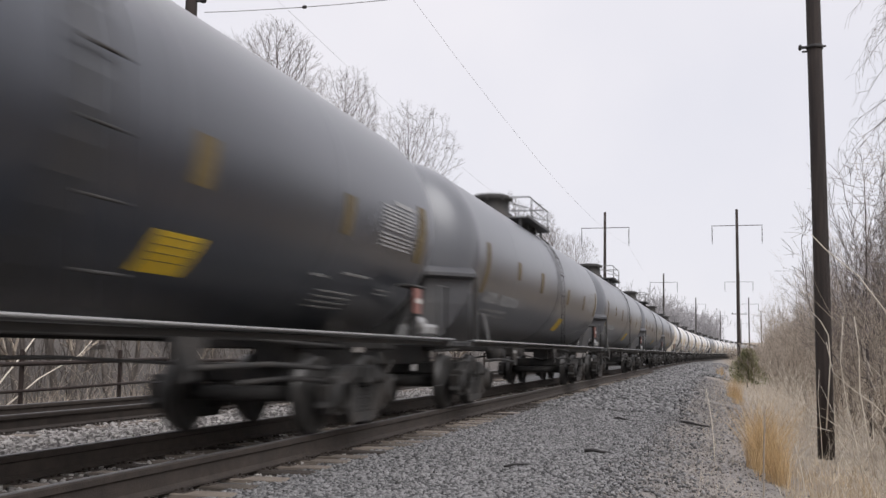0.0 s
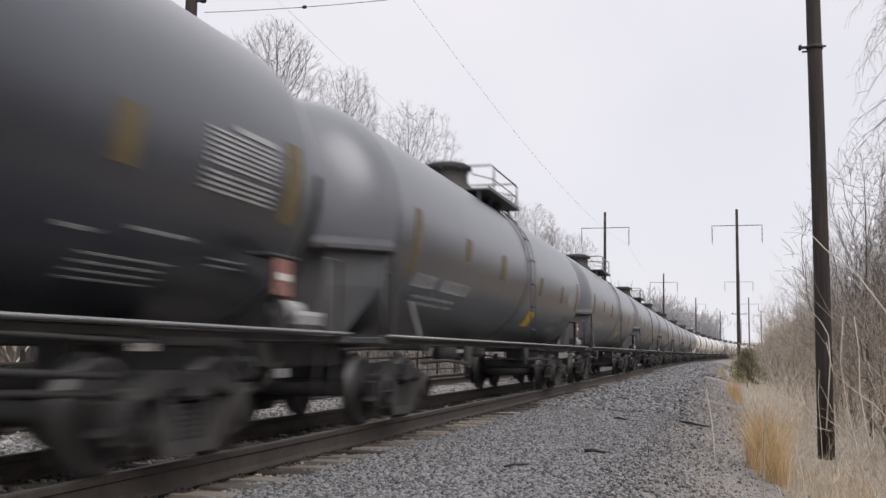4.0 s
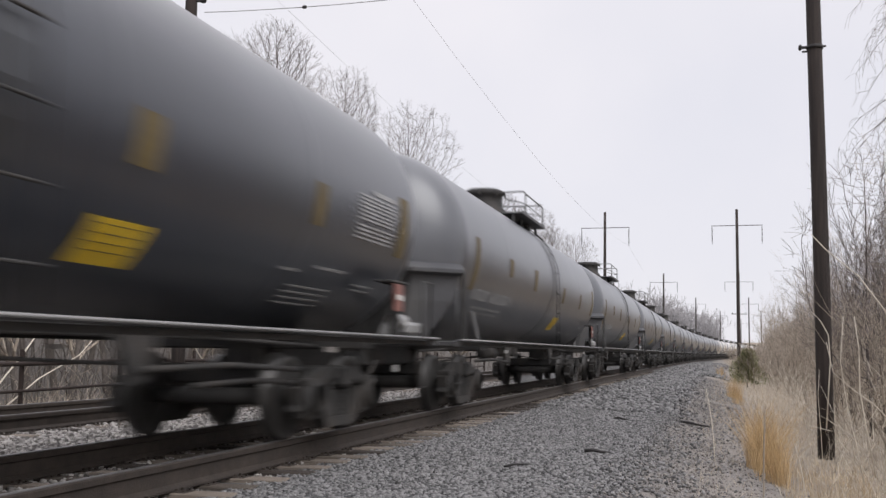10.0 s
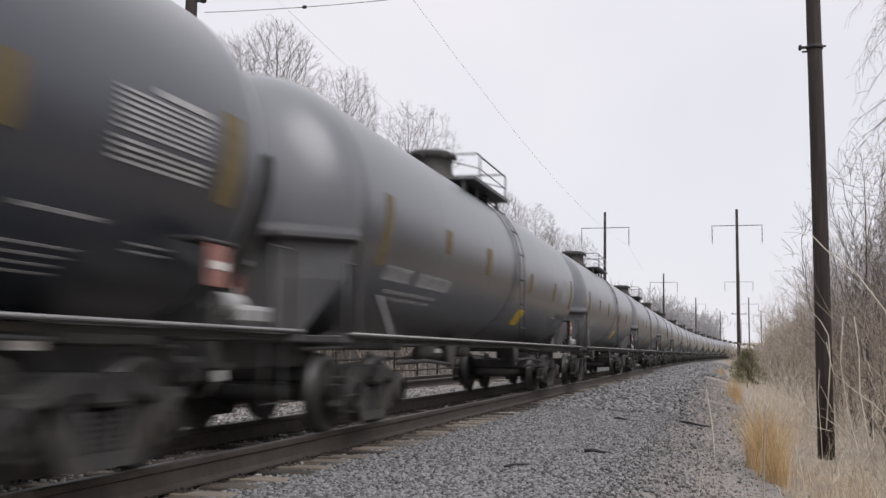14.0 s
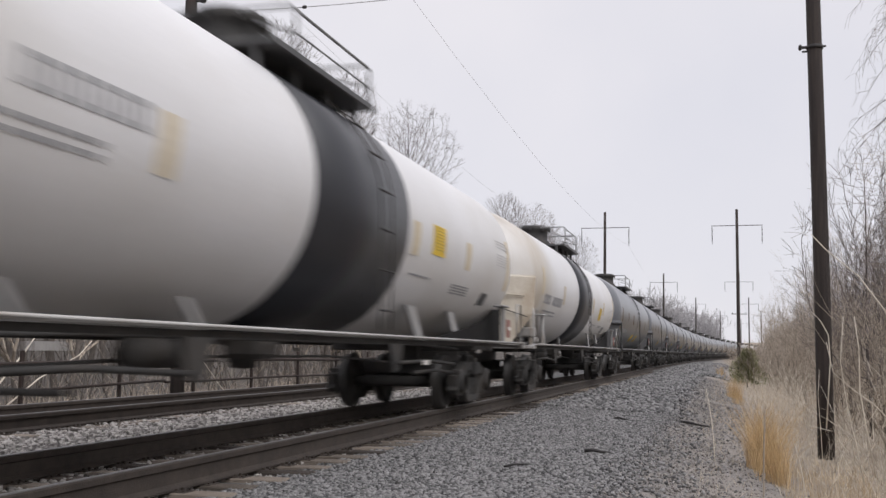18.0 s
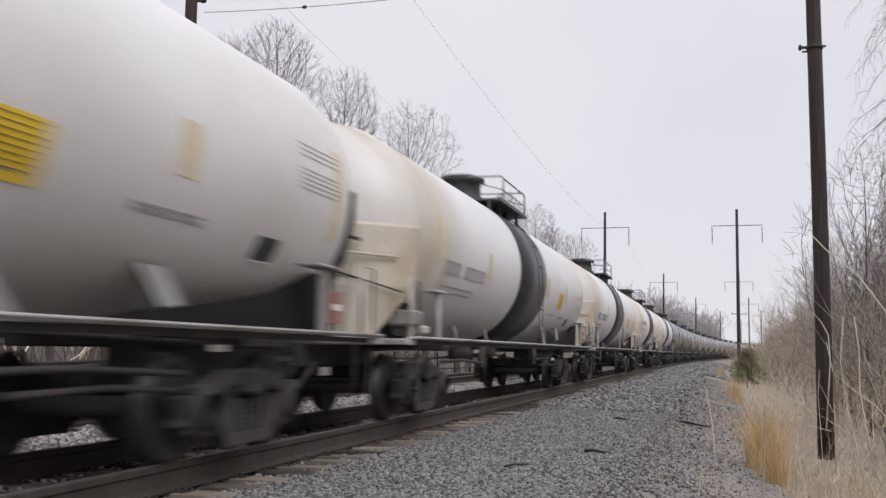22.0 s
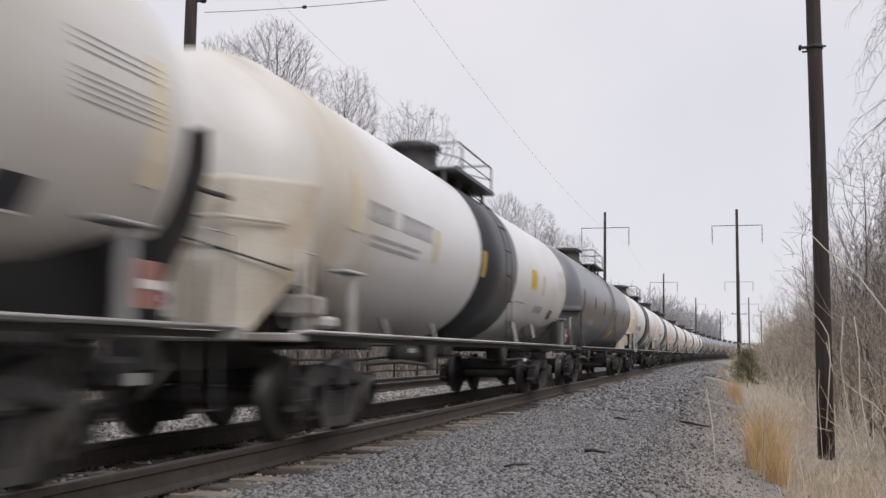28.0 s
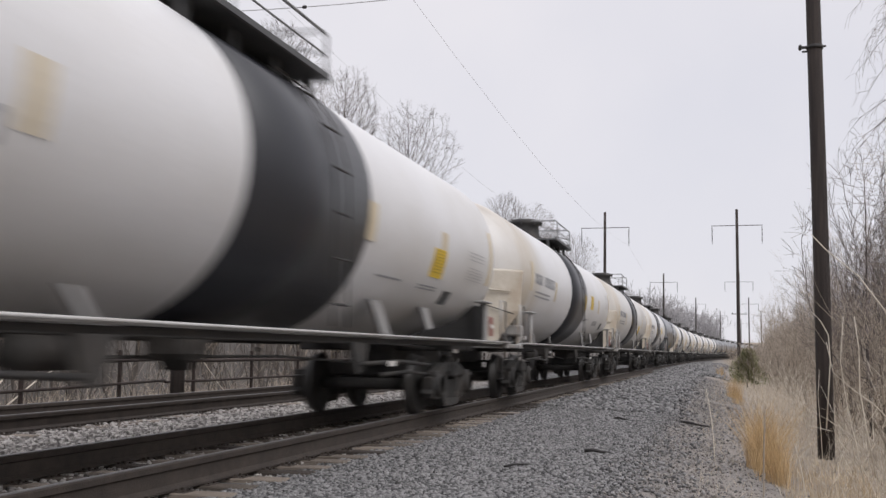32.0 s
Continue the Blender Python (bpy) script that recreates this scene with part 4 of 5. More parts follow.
def tank_mesh(r, half, depth):
    a = tank_profile(r, half, depth)
    prof = a[:-1] + [(-half, r), (-half + 0.10, r)]
    for y in (-half * 0.6, -half * 0.2, half * 0.2, half * 0.6):
        prof += [(y - 0.12, r), (y - 0.03, r), (y - 0.015, r + 0.0015), (y + 0.015, r + 0.0015), (y + 0.03, r), (y + 0.12, r)]
    prof += [(half - 0.10, r), (half, r)] + [(-p, q) for p, q in reversed(a[:-1])]
    return Mesh().lathe(prof, "y", 72, (0, 0, TANK_Z))


def wheelset_mesh():
    m = Mesh()
    prof = [(-0.07, 0.10), (-0.055, 0.12), (-0.035, 0.20), (-0.04, 0.33), (-0.07, 0.365), (-0.072, 0.412), (0.03, 0.42), (0.045, 0.447), (0.062, 0.445), (0.065, 0.36), (0.02, 0.33), (0.02, 0.18), (0.07, 0.12), (0.07, 0.085)]
    for sx in (-1, 1):
        m.lathe([(-a * sx + sx * 0.7525, r) for a, r in prof], "x", 28)
    m.tube([(-1.06, 0, 0), (1.06, 0, 0)], 0.085, 12)
    for sx in (-1, 1):
        for k in range(3):
            t = k * 2.094
            m.box((sx * 1.075, 0.055 * math.cos(t), 0.055 * math.sin(t)), (0.03, 0.03, 0.03))
    me = m.data("wheelset", WHEEL)
    me.materials.append(TREAD)
    for p in me.polygons:
        r = math.hypot(p.center.y, p.center.z)
        if 0.405 < r < 0.425 and abs(abs(p.center.x) - 0.7525) < 0.08:
            p.material_index = 1
    return me


def truck_meshes():
    side = Mesh()
    # cast side frame outline in y, z with two openings left by thinner members
    side.prism([(-1.16, 0.30), (-1.02, 0.52), (-0.80, 0.60), (-0.40, 0.72), (0.40, 0.72), (0.80, 0.60), (1.02, 0.52), (1.16, 0.30), (1.02, 0.30), (0.96, 0.44), (0.74, 0.50), (0.36, 0.60), (-0.36, 0.60), (-0.74, 0.50), (-0.96, 0.44), (-1.02, 0.30)], "x", -0.08, 0.08)
    side.prism([(-0.74, 0.50), (-0.62, 0.50), (-0.30, 0.20), (0.30, 0.20), (0.62, 0.50), (0.74, 0.50), (0.42, 0.10), (-0.42, 0.10)], "x", -0.075, 0.075)
    for sy in (-1, 1):
        side.box((0, sy * 0.33, 0.40), (0.13, 0.10, 0.42), chamfer=0.015)
        side.lathe([(-0.13, 0.16), (-0.1, 0.18), (0.10, 0.18), (0.14, 0.13)], "x", 14, (0.02, sy * 0.89, 0.42))
        side.prism([(sy * 0.70, 0.20), (sy * 1.10, 0.24), (sy * 1.16, 0.52), (sy * 0.62, 0.60)], "x", -0.07, 0.07)
        side.box((0, sy * 0.89, 0.57), (0.2, 0.30, 0.08), chamfer=0.015)
    spring = Mesh()
    spring.lathe([(0.17 + 0.022 * i, 0.075 if i % 2 else 0.055) for i in range(15)], "z", 10)
    bolster = Mesh()
    bolster.box((0, 0, 0.62), (2.3, 0.36, 0.22), chamfer=0.03)
    bolster.lathe([(0.70, 0.22), (0.80, 0.20)], "z", 14)
    beam = Mesh().box((0, 0, 0.42), (1.7, 0.10, 0.14), chamfer=0.02)
    return side.data("side_frame", GRIME), spring.data("spring", GRIME), bolster.data("truck_bolster", GRIME), beam.data("brake_beam", GRIME)


WHEELSET = wheelset_mesh()
SIDE, SPRING, BOLSTER, BEAM = truck_meshes()
SPUN = []                      # wheelsets that turn


def add_truck(car, y):
    truck = part("truck", BOLSTER, GRIME, car, "grimy cast steel truck", m=Matrix.Translation((0, y, 0)))
    for sx in (-1, 1):
        part("side_frame", SIDE, GRIME, truck, m=Matrix.Translation((sx * 0.99, 0, 0)))
        for y3 in (-0.19, 0.0, 0.19):
            part("spring", SPRING, GRIME, truck, m=Matrix.Translation((sx * 0.99, y3, 0)))
    for sy in (-1, 1):
        part("brake_beam", BEAM, GRIME, truck, m=Matrix.Translation((0, sy * 0.45, 0)))
        w = part("wheelset", WHEELSET, WHEEL, truck, "dark steel wheels with worn treads", m=Matrix.Translation((0, sy * 0.89, 0.42)))
        SPUN.append(w)
    return truck


def ladder_on_tank(car, y, width, mat):
    """A ladder that hangs straight down from the tank's flank and bends over its shoulder."""
    flank = TANK_R + 0.05
    line = [(flank, 1.12), (flank, 1.8), (flank, TANK_Z)] + [(flank * math.cos(radians(a)), TANK_Z + flank * math.sin(radians(a))) for a in range(10, 81, 10)]
    lad = Mesh()
    for dy in (-width / 2, width / 2):
        lad.tube([(x, y + dy, z) for x, z in line], 0.008, 5)
    ob = part("ladder", lad, mat, car)
    steps = [(flank + 0.01, 1.33 + 0.44 * i) for i in range(3)] + [((flank + 0.01) * math.cos(radians(a)), TANK_Z + (flank + 0.01) * math.sin(radians(a))) for a in (8, 25, 42, 59, 76)]
    for x, z in steps:
        part("rung", Mesh().tube([(x, y - width / 2 - 0.02, z), (x, y + width / 2 + 0.02, z)], 0.013, 6), mat, ob)
    return ob


def bars(mesh, y0, y1, t0, t1, count, rnd, fill=0.62, gap=0.2, r=None, sp=0.035):
    """Lines of unreadable stencilling as broken bars on the tank side."""
    r = r or TANK_R + 0.004
    for i in range(count):
        a = t1 + (t0 - t1) * i / count
        b = a + (t0 - t1) / count * fill
        y = y0
        while y < y1 - 0.03:
            w = rnd.uniform(0.5, 1.4) * (y1 - y0) * gap
            mesh.patch(y, min(y + w, y1), b, a, r, TANK_Z, 1)
            y += w + sp


def letters(mesh, y0, t0, t1, words, width=0.2, gap=0.07, space=0.26):
    """A row of big worn letters as plain blocks; words are counts of letters."""
    y = y0
    for count in words:
        for i in range(count):
            edge = (t1 - t0) * 0.2
            for a, b, p, q in ((y, y + width * 0.3, t0, t1), (y + width * 0.7, y + width, t0, t1), (y + width * 0.3, y + width * 0.7, t1 - edge, t1), (y + width * 0.3, y + width * 0.7, t0, t0 + edge)):
                mesh.patch(a, b, p, q, TANK_R + 0.004, TANK_Z, 1)
            y += width + gap
        y += space


def top_works(car, mat, railmat, hatch_y, front):
    """Manway with its bonnet, walkway round it and safety railing."""
    top = TANK_Z + TANK_R
    m = Mesh().lathe([(top - 0.06, 0.50), (top + 0.10, 0.48), (top + 0.12, 0.42), (top + 0.40, 0.40), (top + 0.42, 0.45), (top + 0.50, 0.45), (top + 0.55, 0.36), (top + 0.57, 0.0)], "z", 24, (0, hatch_y, 0))
    hatch = part("manway", m, mat, car, "dark round manway bonnet")
    for k in range(8):
        t = k * math.pi / 4
        part("bolt", Mesh().box((0.47 * math.cos(t), hatch_y + 0.47 * math.sin(t), top + 0.44), (0.05, 0.05, 0.12), chamfer=0.01), mat, hatch)
    part("vent_valve", Mesh().lathe([(top - 0.05, 0.09), (top + 0.15, 0.09), (top + 0.17, 0.13), (top + 0.30, 0.12), (top + 0.34, 0.04)], "z", 12, (0, hatch_y + 0.9, 0)), mat, car)
    walk_b = Mesh()
    pz = top - 0.07
    for sx in (-1, 1):
        walk_b.box((sx * 0.77, front - 1.5, pz), (0.46, 3.0, 0.04), chamfer=0.01)
        walk_b.box((sx * 1.0, front - 1.5, pz + 0.015), (0.025, 3.0, 0.06))
        for k in range(4):
            walk_b.box((sx * 0.80, front - 0.1 - 0.93 * k, pz - 0.11), (0.06, 0.06, 0.22))
    part("walkway", walk_b, DARKBOARD, car, "dark grated walkway beside the manway")
    zt = top + 0.48
    for y in (front - 2.3, front):
        r = Mesh()
        r.tube([(-0.95, y, pz), (-0.95, y, zt - 0.05), (-0.93, y, zt - 0.015), (-0.90, y, zt), (0.90, y, zt), (0.93, y, zt - 0.015), (0.95, y, zt - 0.05), (0.95, y, pz)], 0.018, 7)
        r.tube([(0.95, y, pz + 0.28), (0.5, y, pz + 0.40)], 0.012, 6)
        part("railing", r, railmat, car, "grey pipe safety railing")
    for sx in (-1, 1):
        part("side_rail", Mesh().tube([(sx * 0.95, front - 2.3, zt - 0.05), (sx * 0.95, front, zt - 0.05)], 0.017, 6), railmat, car)
        part("side_rail", Mesh().tube([(sx * 0.95, front - 2.3, pz + 0.27), (sx * 0.95, front, pz + 0.27)], 0.011, 6), railmat, car)


def underframe(car, boardmat, sillmat):
    """Stub sills, bolsters, running boards, brake gear, couplers."""
    for sy in (-1, 1):
        s = Mesh()
        s.box((0, sy * 7.85, 0.86), (0.42, 2.8, 0.34), chamfer=0.02)
        s.box((0, sy * 6.75, 0.98), (2.7, 0.40, 0.16), chamfer=0.02)
        part("stub_sill", s, sillmat, car)
        e = Mesh()
        e.box((0, sy * 8.95, 1.0), (3.0, 0.30, 0.075), chamfer=0.012)
        part("end_sill", e, boardmat, car)
        cp = Mesh()
        cp.box((0, sy * 9.2, 0.68), (0.16, 0.55, 0.18), chamfer=0.03)
        cp.box((0.06, sy * 9.46, 0.68), (0.30, 0.22, 0.28), chamfer=0.05)
        part("coupler", cp, GRIME, car)
        part("air_hose", Mesh().tube([(0.35, sy * 9.1, 0.75), (0.36, sy * 9.35, 0.62), (0.28, sy * 9.5, 0.45)], 0.025, 7), GRIME, car)
        for sx in (-1, 1):
            part("step", Mesh().tube([(sx * 1.42, sy * 8.85, 0.95), (sx * 1.42, sy * 8.85, 0.45), (sx * 1.42, sy * 8.45, 0.45), (sx * 1.42, sy * 8.45, 0.95)], 0.014, 6), GRIME, car)
            part("grab_iron", Mesh().tube([(sx * 1.46, sy * 8.9, 1.03), (sx * 1.46, sy * 8.9, 1.75), (sx * 1.46, sy * 8.5, 1.75), (sx * 1.46, sy * 8.5, 1.03)], 0.016, 6), boardmat, car)
    for sx in (-1, 1):
        rb = Mesh().box((sx * 1.49, 0, 1.045), (0.10, 18.0, 0.026), chamfer=0.008)
        part("side_board", rb, boardmat, car, "long narrow side running board")
        part("edge_pipe", Mesh().tube([(sx * 1.55, -8.95, 1.055), (sx * 1.55, 8.95, 1.055)], 0.014, 6), PIPE if boardmat is DARKBOARD else BOARD, car, "thin worn pipe along the running board")
        for yy in (-5.4, 5.3):
            part("notice_plate", Mesh().box((sx * 1.475, yy, 0.90), (0.012, 0.22, 0.05)), BOARD, car, "small white notice plate")
        if boardmat is BOARD:
            part("release_plate", Mesh().box((sx * 1.40, 2.6, 0.75), (0.02, 0.24, 0.06), chamfer=0.004), PLACWHITE, car, "white plate hung below the side")
        part("corner_plate", Mesh().box((sx * 1.30, 7.92, 0.69), (0.02, 0.15, 0.08), chamfer=0.004), BOARD, car, "small pale plate beside the truck")
        sl = Mesh().box((sx * 1.43, 0, 1.0), (0.03, 17.8, 0.05))
        part("side_angle", sl, sillmat, car)
    b = Mesh()
    b.lathe([(-0.45, 0.0), (-0.44, 0.13), (0.44, 0.13), (0.45, 0.0)], "y", 14, (0.55, -2.6, 0.86))
    b.box((0.55, -2.6, 1.0), (0.10, 0.5, 0.10))
    part("air_reservoir", b, GRIME, car)
    b = Mesh().box((0.6, -0.9, 0.92), (0.4, 0.5, 0.24), chamfer=0.05)
    b.box((0.3, -0.9, 1.02), (0.9, 0.1, 0.08))
    part("brake_valve", b, GRIME, car)
    o = Mesh().lathe([(1.10, 0.42), (0.96, 0.34), (0.92, 0.18), (0.70, 0.15), (0.68, 0.0)], "z", 18, (0, 0.2, 0))
    part("bottom_outlet", o, sillmat, car)
    part("brake_rod", Mesh().tube([(0.2, -5.6, 0.70), (0.3, -2.0, 0.82), (0.3, 2.0, 0.82), (0.2, 5.6, 0.70)], 0.016, 6), GRIME, car)
    for x, z, y0, y1 in ((1.0, 0.74, 2.7, 5.7), (0.95, 0.60, 3.6, 5.9), (1.0, 0.74, -5.7, -2.9), (0.4, 0.60, -5.8, -3.6)):
        part("brake_rod", Mesh().tube([(x, y0, z), (x, (y0 + y1) / 2, z + 0.02), (x, y1, z - 0.04)], 0.028, 6), GRIME, car)
    part("lever_bracket", Mesh().prism([(2.4, 1.0), (3.0, 1.0), (2.85, 0.66), (2.6, 0.62)], "x", 0.92, 0.98), GRIME, car)
    part("lever_bracket", Mesh().prism([(-3.0, 1.0), (-2.4, 1.0), (-2.6, 0.62), (-2.85, 0.66)], "x", 0.92, 0.98), GRIME, car)
    part("brake_pipe", Mesh().tube([(0.75, -8.3, 0.90), (0.9, -4, 0.99), (0.9, 4, 0.99), (0.75, 8.3, 0.90)], 0.022, 6), GRIME, car)


def placard(car, m, frame_mat):
    p = part("placard_holder", Mesh().box((0, 0, 0), (0.31, 0.015, 0.31), chamfer=0.004), frame_mat, car, "diamond hazard placard in a holder", m=m)
    d = Mesh().prism([(0, -0.15), (0.15, 0), (0, 0.15), (-0.15, 0)], "y", -0.016, -0.012)
    part("placard", d, PLACARD, p, "red and white diamond placard")
    part("placard_band", Mesh().prism([(-0.10, -0.03), (0.10, -0.03), (0.10, 0.03), (-0.10, 0.03)], "y", -0.022, -0.018), PLACWHITE, p)


def folded_shield(sy, rows):
    """A folded plate over the lower half of a tank head: rows of (height, half width and y of the flat face, half width and y of the bent wings)."""
    vs, fs = [], []
    for z, xc, yc, xo, yo in rows:
        for t in (0.0, 0.022):
            vs += [(x, sy * (y + t), z) for x, y in ((-xo, yo), (-xc, yc), (xc, yc), (xo, yo))]
    last = (len(rows) - 1) * 8
    for o in range(0, last, 8):
        for i in range(3):
            fs += [(o + i, o + i + 1, o + i + 9, o + i + 8), (o + i + 4, o + i + 5, o + i + 13, o + i + 12)]
        fs += [(o, o + 4, o + 12, o + 8), (o + 3, o + 7, o + 15, o + 11)]
    for o in (0, last):
        fs += [(o + i, o + i + 1, o + i + 5, o + i + 4) for i in range(3)]
    return Mesh().add(vs, fs)


LEAD_SHIELD = ((1.06, 0.50, 9.22, 0.66, 9.14), (1.50, 0.60, 9.26, 0.84, 9.15), (1.87, 0.74, 9.28, 1.02, 9.16), (2.30, 0.82, 9.28, 1.14, 9.14), (2.62, 0.82, 9.25, 1.16, 9.10))
BLACK_SHIELD = ((1.05, 0.72, 9.10, 0.98, 8.85), (1.60, 0.83, 9.10, 1.34, 8.62), (1.96, 0.86, 9.10, 1.42, 8.55), (2.0, 0.92, 9.24, 1.50, 8.64), (2.05, 0.92, 9.24, 1.50, 8.64), (2.15, 0.86, 9.0, 1.40, 8.42))
WHITE_JACKET = ((1.05, 0.72, 9.12, 0.98, 8.85), (1.66, 0.83, 9.12, 1.39, 8.50), (2.40, 0.88, 9.02, 1.43, 8.40), (2.44, 0.86, 8.94, 1.40, 8.34))


def corner_post(car, y, side, mat):
    """An upright steel post with a cap plate beside the tank's end."""
    b = Mesh()
    b.box((side * 1.38, y, 1.35), (0.06, 0.13, 0.62), chamfer=0.012)
    b.box((side * 1.36, y - 0.08, 1.675), (0.20, 0.56, 0.03), chamfer=0.01)
    part("corner_post", b, mat, car, "upright steel corner post with a cap plate")


def stencil(car, mesh, mat, name, label=""):
    """Fine unreadable lettering: one part of many small bars."""
    return tagged(part(name, mesh, mat, car, label), kind="stuff")


def black_car(seed, label, double_yellow=False, paint=BLACK):
    rnd = random.Random(seed)
    car = thing("tank_car", label, "tank car", "tank cars of the train")
    part("tank", tank_mesh(TANK_R, BARREL, 0.80), paint, car, "black cylindrical tank with a dusty sheen, paler on its trailing head")
    add_truck(car, -6.75)
    add_truck(car, 6.75)
    underframe(car, DARKBOARD, GRIME)
    top_works(car, GRIME, RAILPAINT, -0.55, 1.65)
    ladder_on_tank(car, 0.62, 0.42, GRIME)
    part("anti_slip_band", Mesh().patch(0.24, 0.76, -66, 70, TANK_R + 0.003, TANK_Z, 16), ANTISLIP, car, "matt black anti-slip band behind the ladder")
    # half-height head shields; the trailing one has a folded ledge
    part("head_shield", folded_shield(-1, BLACK_SHIELD), GREYB, car, "half-height steel head shield with a folded ledge")
    part("head_shield", folded_shield(1, LEAD_SHIELD), GRIME, car, "dark steel shield standing off the leading head")
    for side in (-1, 1):
        part("end_post", Mesh().box((side * 1.46, -8.52, 1.53), (0.05, 0.07, 0.98), chamfer=0.01), GRIME, car)
        part("tank_strut", Mesh().prism([(-7.14, 1.05), (-7.02, 1.05), (-7.52, 1.50), (-7.64, 1.50)], "x", side * 1.36 - 0.02, side * 1.36 + 0.02), RAILPAINT, car, "thin slanted grey strut")
        corner_post(car, 7.62, side, GRIME)
    part("hand_brake", Mesh().lathe([(-0.02, 0.24), (0, 0.28), (0.02, 0.28), (0.03, 0.24)], "y", 16, (-0.6, -9.26, 1.72)).tube([(-0.6, -9.22, 1.03), (-0.6, -9.22, 1.72)], 0.03, 6), GRIME, car)
    placard(car, pose(0.34, -9.16, 1.47), PLACARD)
    placard(car, pose(1.44, 7.55, 1.50, 0, 0, 90), PLACARD)
    part("end_plate", Mesh().box((0.34, -9.14, 1.20), (0.60, 0.02, 0.16), chamfer=0.005), PIPE, car, "pale worn steel plate")
    part("end_plate", Mesh().box((0.35, -9.14, 1.74), (0.40, 0.02, 0.05)), STENCIL, car)
    part("end_plate", Mesh().box((-0.3, -9.14, 1.74), (0.50, 0.02, 0.04)), STENCIL, car)
    part("corner_valve", Mesh().box((1.30, 8.35, 1.16), (0.26, 0.62, 0.16), chamfer=0.04).lathe([(-0.2, 0.09), (0.2, 0.09)], "y", 10, (1.30, 8.0, 1.24)), PIPE, car, "pale worn brake gear at the corner")
    # stencilling: plain blocks and bars
    t = Mesh()
    letters(t, -7.05, -31.5, -24, (4, 6), 0.21, 0.065, 0.3)
    stencil(car, t, STENCIL, "reporting_mark", "worn white stencilled marks")
    t = Mesh()
    bars(t, -6.7, -4.4, -44, -36, 2, rnd, 0.5, 0.05, sp=0.05)
    stencil(car, t, STENCIL, "load_stencil")
    t = Mesh()
    bars(t, 6.2, 7.4, -17.5, -10.5, 4, rnd, 0.5, 0.5)
    bars(t, 6.2, 7.4, -9.5, 2.0, 7, rnd, 0.5, 0.5)
    t.patch(6.65, 7.42, 3.2, 5.2, TANK_R + 0.004, TANK_Z, 2)
    stencil(car, t, STENCIL, "test_stencil", "block of fine white stencilled lines")
    t = Mesh()
    bars(t, 5.55, 6.4, -35, -32, 1, rnd, 0.4, 0.5)
    bars(t, 5.2, 6.3, -54, -42, 4, rnd, 0.28, 0.35)
    bars(t, 4.8, 5.2, -38, -35, 1, rnd, 0.4, 0.5)
    bars(t, 6.85, 7.4, -42, -37, 2, rnd, 0.3, 0.5)
    stencil(car, t, STENCIL, "capacity_stencil")
    t = Mesh()
    for hz, hw in ((0.62, 0.7), (0.48, 0.6), (0.36, 0.5)):
        t.box((-0.55, -BARREL - 0.80 * math.sqrt(max(0, 1 - (hz ** 2 + 0.3) / TANK_R ** 2)) - 0.012, TANK_Z + hz), (hw, 0.012, 0.07))
    stencil(car, t, STENCIL, "end_stencil")
    y = Mesh().patch(1.74, 2.42, -46, -31.5, TANK_R + 0.004, TANK_Z, 4)
    yp = part("yellow_panel", y, YELLOW, car, "bright yellow warning panel")
    t = Mesh()
    bars(t, 1.82, 2.34, -44, -33, 4, rnd, 0.1, 0.6, TANK_R + 0.010)
    stencil(yp, t, OCHRE, "panel_line")
    if double_yellow:
        part("yellow_panel", Mesh().patch(-0.6, 0.1, -46, -31.5, TANK_R + 0.004, TANK_Z, 4), YELLOW, car)
    for yy, t0, t1, w in ((-7.4, -26, 7, 0.26), (-4.65, -10, 3, 0.28), (-2.0, -14, 3, 0.32), (2.03, -16.5, -1.5, 0.3), (5.12, -17, -1, 0.24), (7.78, -20, 8, 0.30)):
        part("reflective_strip", Mesh().patch(yy - w / 2, yy + w / 2, t0, t1, TANK_R + 0.003, TANK_Z, 5), OCHRE, car, "faded yellow reflective strip")
    return car


